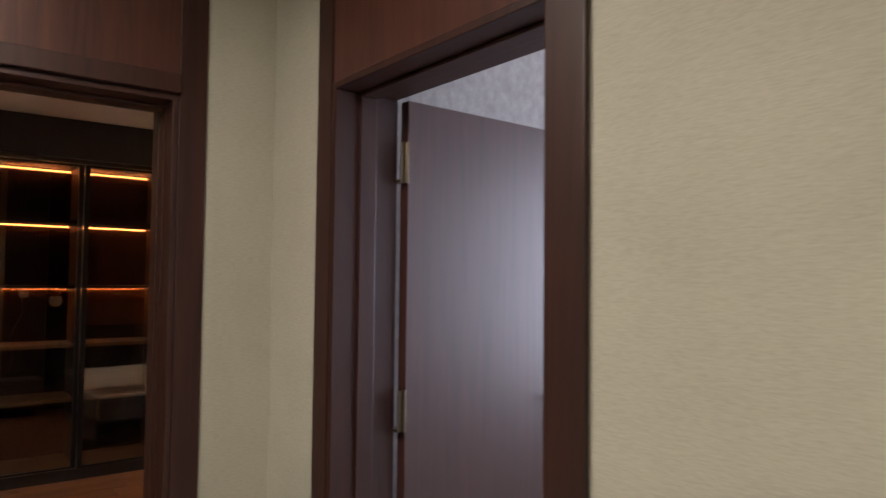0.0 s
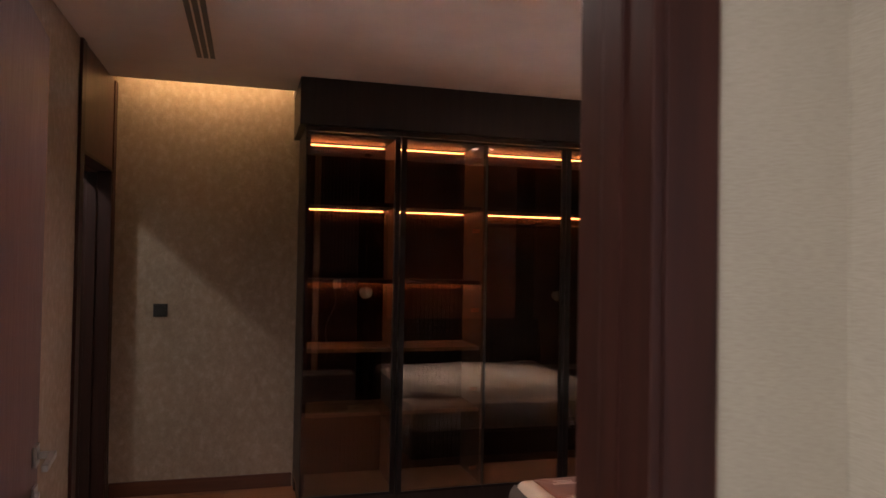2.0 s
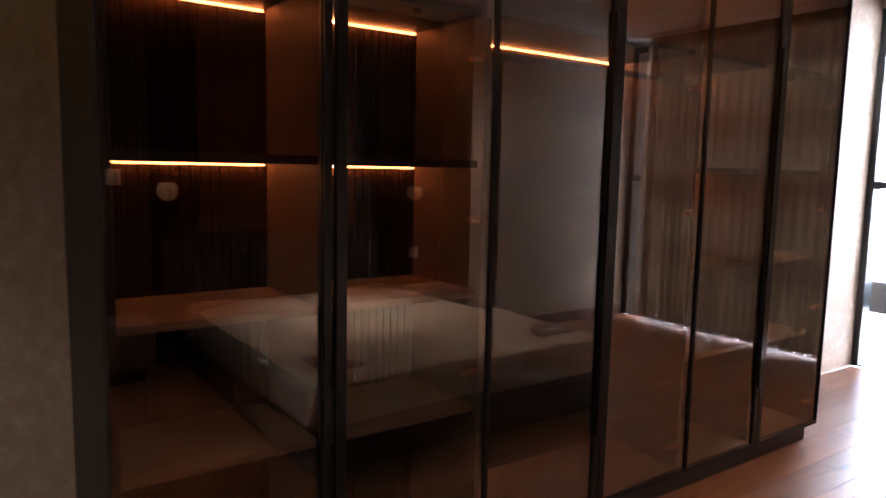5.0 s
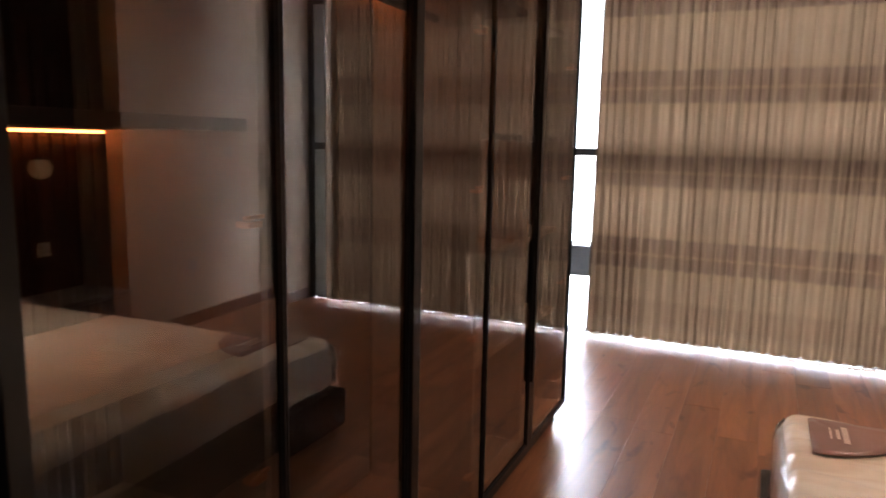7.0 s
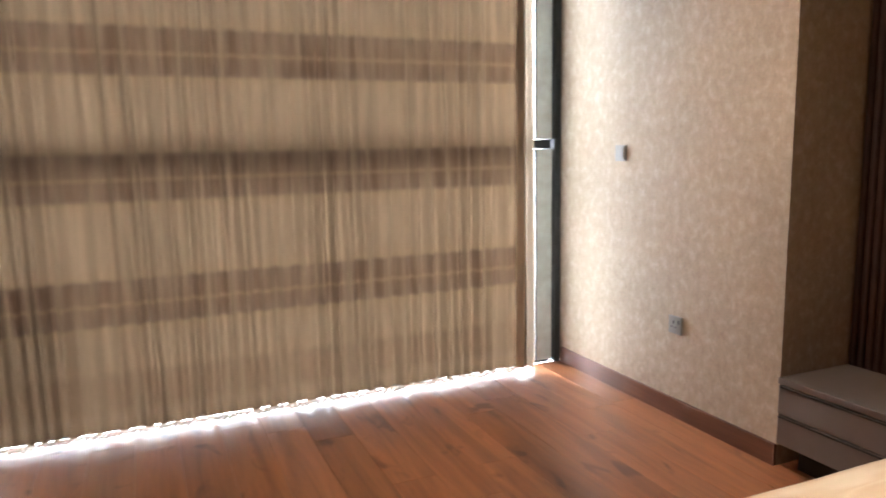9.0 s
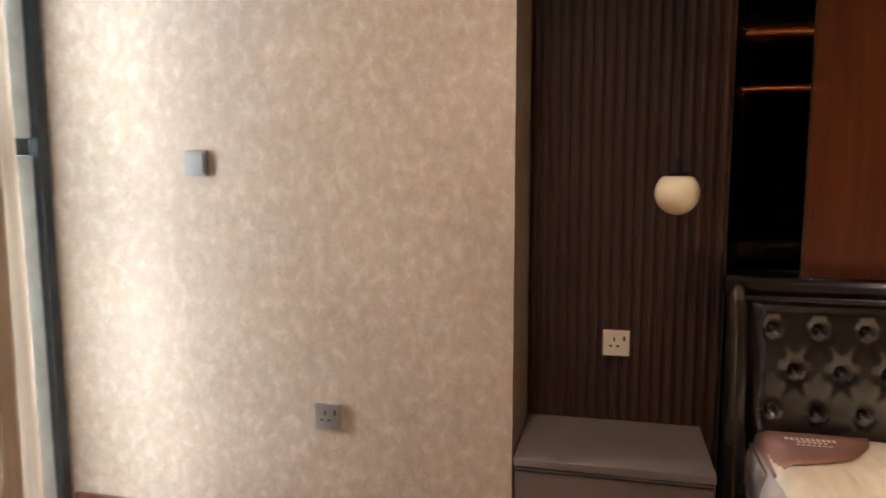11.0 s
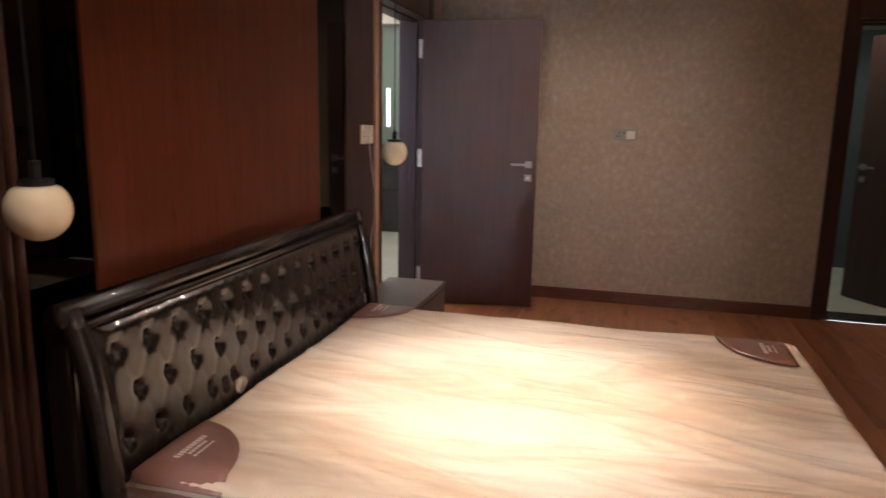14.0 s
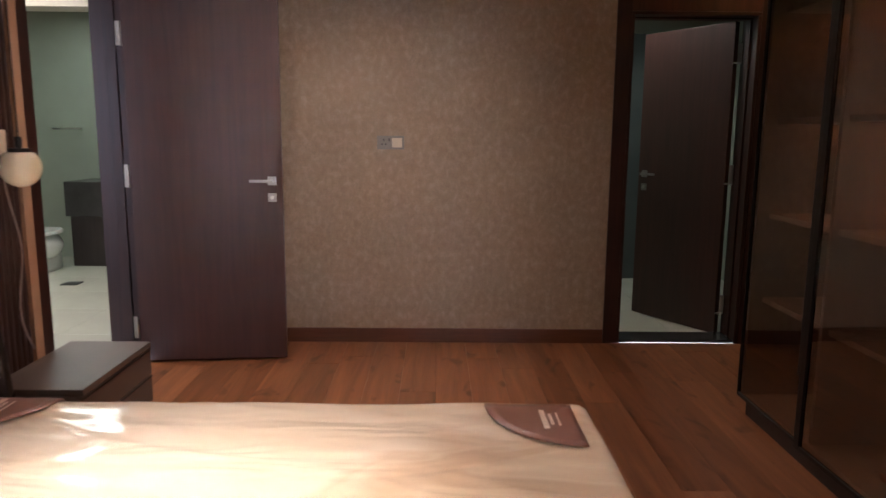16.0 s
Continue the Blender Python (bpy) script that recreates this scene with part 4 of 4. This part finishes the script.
# ---- side room seen past its open door ----
sp = structure("side_room_panel", boxes((XT + 0.061, XT + 0.085, 3.80, 4.598, 0, 2.695), bevel=0.002), plain("navy_panel", (0.055, 0.052, 0.075), 0.4), "dark blue-grey wall panel in the side room", "wall panel")
ss = thing("side_table", XT + 0.32, 4.15, 0, "white bedside cabinet in the side room", "side table")
part("body", boxes((-0.2, 0.2, -0.25, 0.25, 0.08, 0.50), bevel=0.004), WHITE_PAINT, ss)
part("top", boxes((-0.21, 0.21, -0.26, 0.26, 0.502, 0.53), bevel=0.004), WHITE_PAINT, ss)
part("base", boxes((-0.17, 0.17, -0.22, 0.22, 0.0, 0.078)), BLACK, ss)
pendant(0.55, 4.08, 0.93, "white opal globe pendant in the side room")

# ---- bathroom seen through the entrance ----
toilet = thing("toilet", 2.12, -2.25, 0, "white porcelain toilet with closed lid", "toilet", rz=0)
bm = bmesh.new()
bmesh.ops.create_uvsphere(bm, u_segments=24, v_segments=14, radius=1, matrix=Matrix.Translation((0, 0, 0.26)) @ Matrix.Diagonal((0.18, 0.27, 0.15, 1)))
for v in bm.verts:
    v.co.z = min(v.co.z, 0.38)
part("bowl", bm, PORCELAIN, toilet, smooth=True)
part("foot", boxes((-0.10, 0.10, -0.2, 0.1, 0.0, 0.2), bevel=0.03), PORCELAIN, toilet)
seat = bmesh.new()
bmesh.ops.create_cone(seat, cap_ends=True, segments=28, radius1=1, radius2=0.97, depth=0.03, matrix=Matrix.Translation((0, 0, 0.40)) @ Matrix.Diagonal((0.185, 0.275, 1, 1)))
part("seat_lid", seat, PORCELAIN, toilet, smooth=False)
van = thing("vanity_block", 1.45, -2.80, 0, "black stone vanity block on a dark cabinet", "vanity")
part("cabinet", boxes((-0.55, 0.52, -0.28, 0.24, 0.0, 0.52), bevel=0.004), CARCASS, van)
part("stone_top", boxes((-0.58, 0.55, -0.295, 0.27, 0.522, 0.87), bevel=0.004), STONE, van, "black stone basin top")
hook = thing("towel_rail", 2.2, -3.1, 1.40, "small chrome towel bar on the tiles", "towel rail")
part("bar", tube((-0.14, 0.06, 0), (0.14, 0.06, 0), 0.008, 10), STEEL, hook, smooth=True)
for sx in (-0.13, 0.13):
    part("bracket", tube((sx, 0.0, 0), (sx, 0.062, 0), 0.010, 10), STEEL, hook)
ml = thing("mirror_light", 1.51, -3.098, 1.52, "slim lit vertical strip lamp on the bathroom tiles", "wall lamp")
part("housing", boxes((-0.024, 0.024, 0.0, 0.018, -0.25, 0.25), bevel=0.003), STEEL, ml)
part("diffuser", boxes((-0.018, 0.018, 0.019, 0.026, -0.235, 0.235), bevel=0.002), glowing("cool_lamp_face", (0.86, 1.0, 0.95), 3.0), ml, "glowing cool white diffuser")
drain = thing("floor_drain", 1.55, -1.7, 0.008, "square dark floor drain", "drain")
part("grate", boxes((-0.07, 0.07, -0.07, 0.07, 0.0, 0.006), bevel=0.001), DARKPLASTIC, drain)

# ---- ensuite seen through the ajar door ----
scr = thing("shower_screen", -3.2, -2.15, 0, "dark grey shower panel in the ensuite", "shower screen")
part("panel", boxes((-0.62, 0.12, -0.03, 0.03, 0.0, 2.3), bevel=0.004), plain("grey_panel", (0.07, 0.085, 0.085), 0.3, grain=20), scr)
part("edge_profile", boxes((0.122, 0.14, -0.035, 0.035, 0.0, 2.3), bevel=0.003), GREYFRAME, scr)

# ---- floors, piece by piece ----
fl = structure("floor", boxes((XW, XE, 0.0, YN - 0.03, -0.06, -0.012)), SUBFLOOR, "reddish brown laminate plank floor with knots", "floor")
PW, PL = 0.193, 1.38
plank_meshes = {}
cols = int(math.ceil((XE - XW) / PW))
_r = random.Random(11)
for i in range(cols):
    x0 = XW + i * PW
    x1 = min(x0 + PW, XE)
    y = -_r.uniform(0.1, PL - 0.1)
    while y < YN - 0.03:
        a, b = max(y, 0.0), min(y + PL, YN - 0.03)
        if b - a > 0.02:
            key = (round(x1 - x0, 3), round(b - a, 2))
            if key not in plank_meshes:
                plank_meshes[key] = mesh_of("plank", boxes((0.0006, x1 - x0 - 0.0006, 0.0006, b - a - 0.0006, -0.0118, 0.0), bevel=0.0007), PLANK)
            o = new("plank", plank_meshes[key])
            o.parent = fl
            o.location = (x0, a, 0)
        y += PL


def tiled(name, x0, x1, y0, y1, size, label):
    f = structure(name, boxes((x0, x1, y0, y1, -0.06, -0.008)), GROUT, label, "floor")
    cache = {}
    for i in range(int(math.ceil((x1 - x0) / size))):
        for j in range(int(math.ceil((y1 - y0) / size))):
            a, b = x0 + i * size, y0 + j * size
            w, h = min(size, x1 - a), min(size, y1 - b)
            key = (round(w, 3), round(h, 3))
            if key not in cache:
                cache[key] = mesh_of("tile", boxes((0.001, w - 0.001, 0.001, h - 0.001, -0.0078, 0.006), bevel=0.001), TILE)
            o = new("tile", cache[key])
            o.parent = f
            o.location = (a, b, 0)


tiled("corridor_floor", XT, 5.2, -0.7, YC + 0.2, 0.6, "pale polished tile corridor floor")
tiled("side_room_floor", XT, 3.5, YC + 0.2, 4.7, 0.6, "pale tile floor of the side room")
tiled("bath_floor", XT, 3.6, -3.2, -0.7, 0.6, "pale tile bathroom floor")
tiled("ensuite_floor", -4.6, -1.8, -2.7, -0.2, 0.6, "pale tile ensuite floor")
structure("ground", boxes((-300, 300, YN + 2.6, 600, -40.2, -40)), CONCRETE, "hazy grey ground far below the window", "ground")
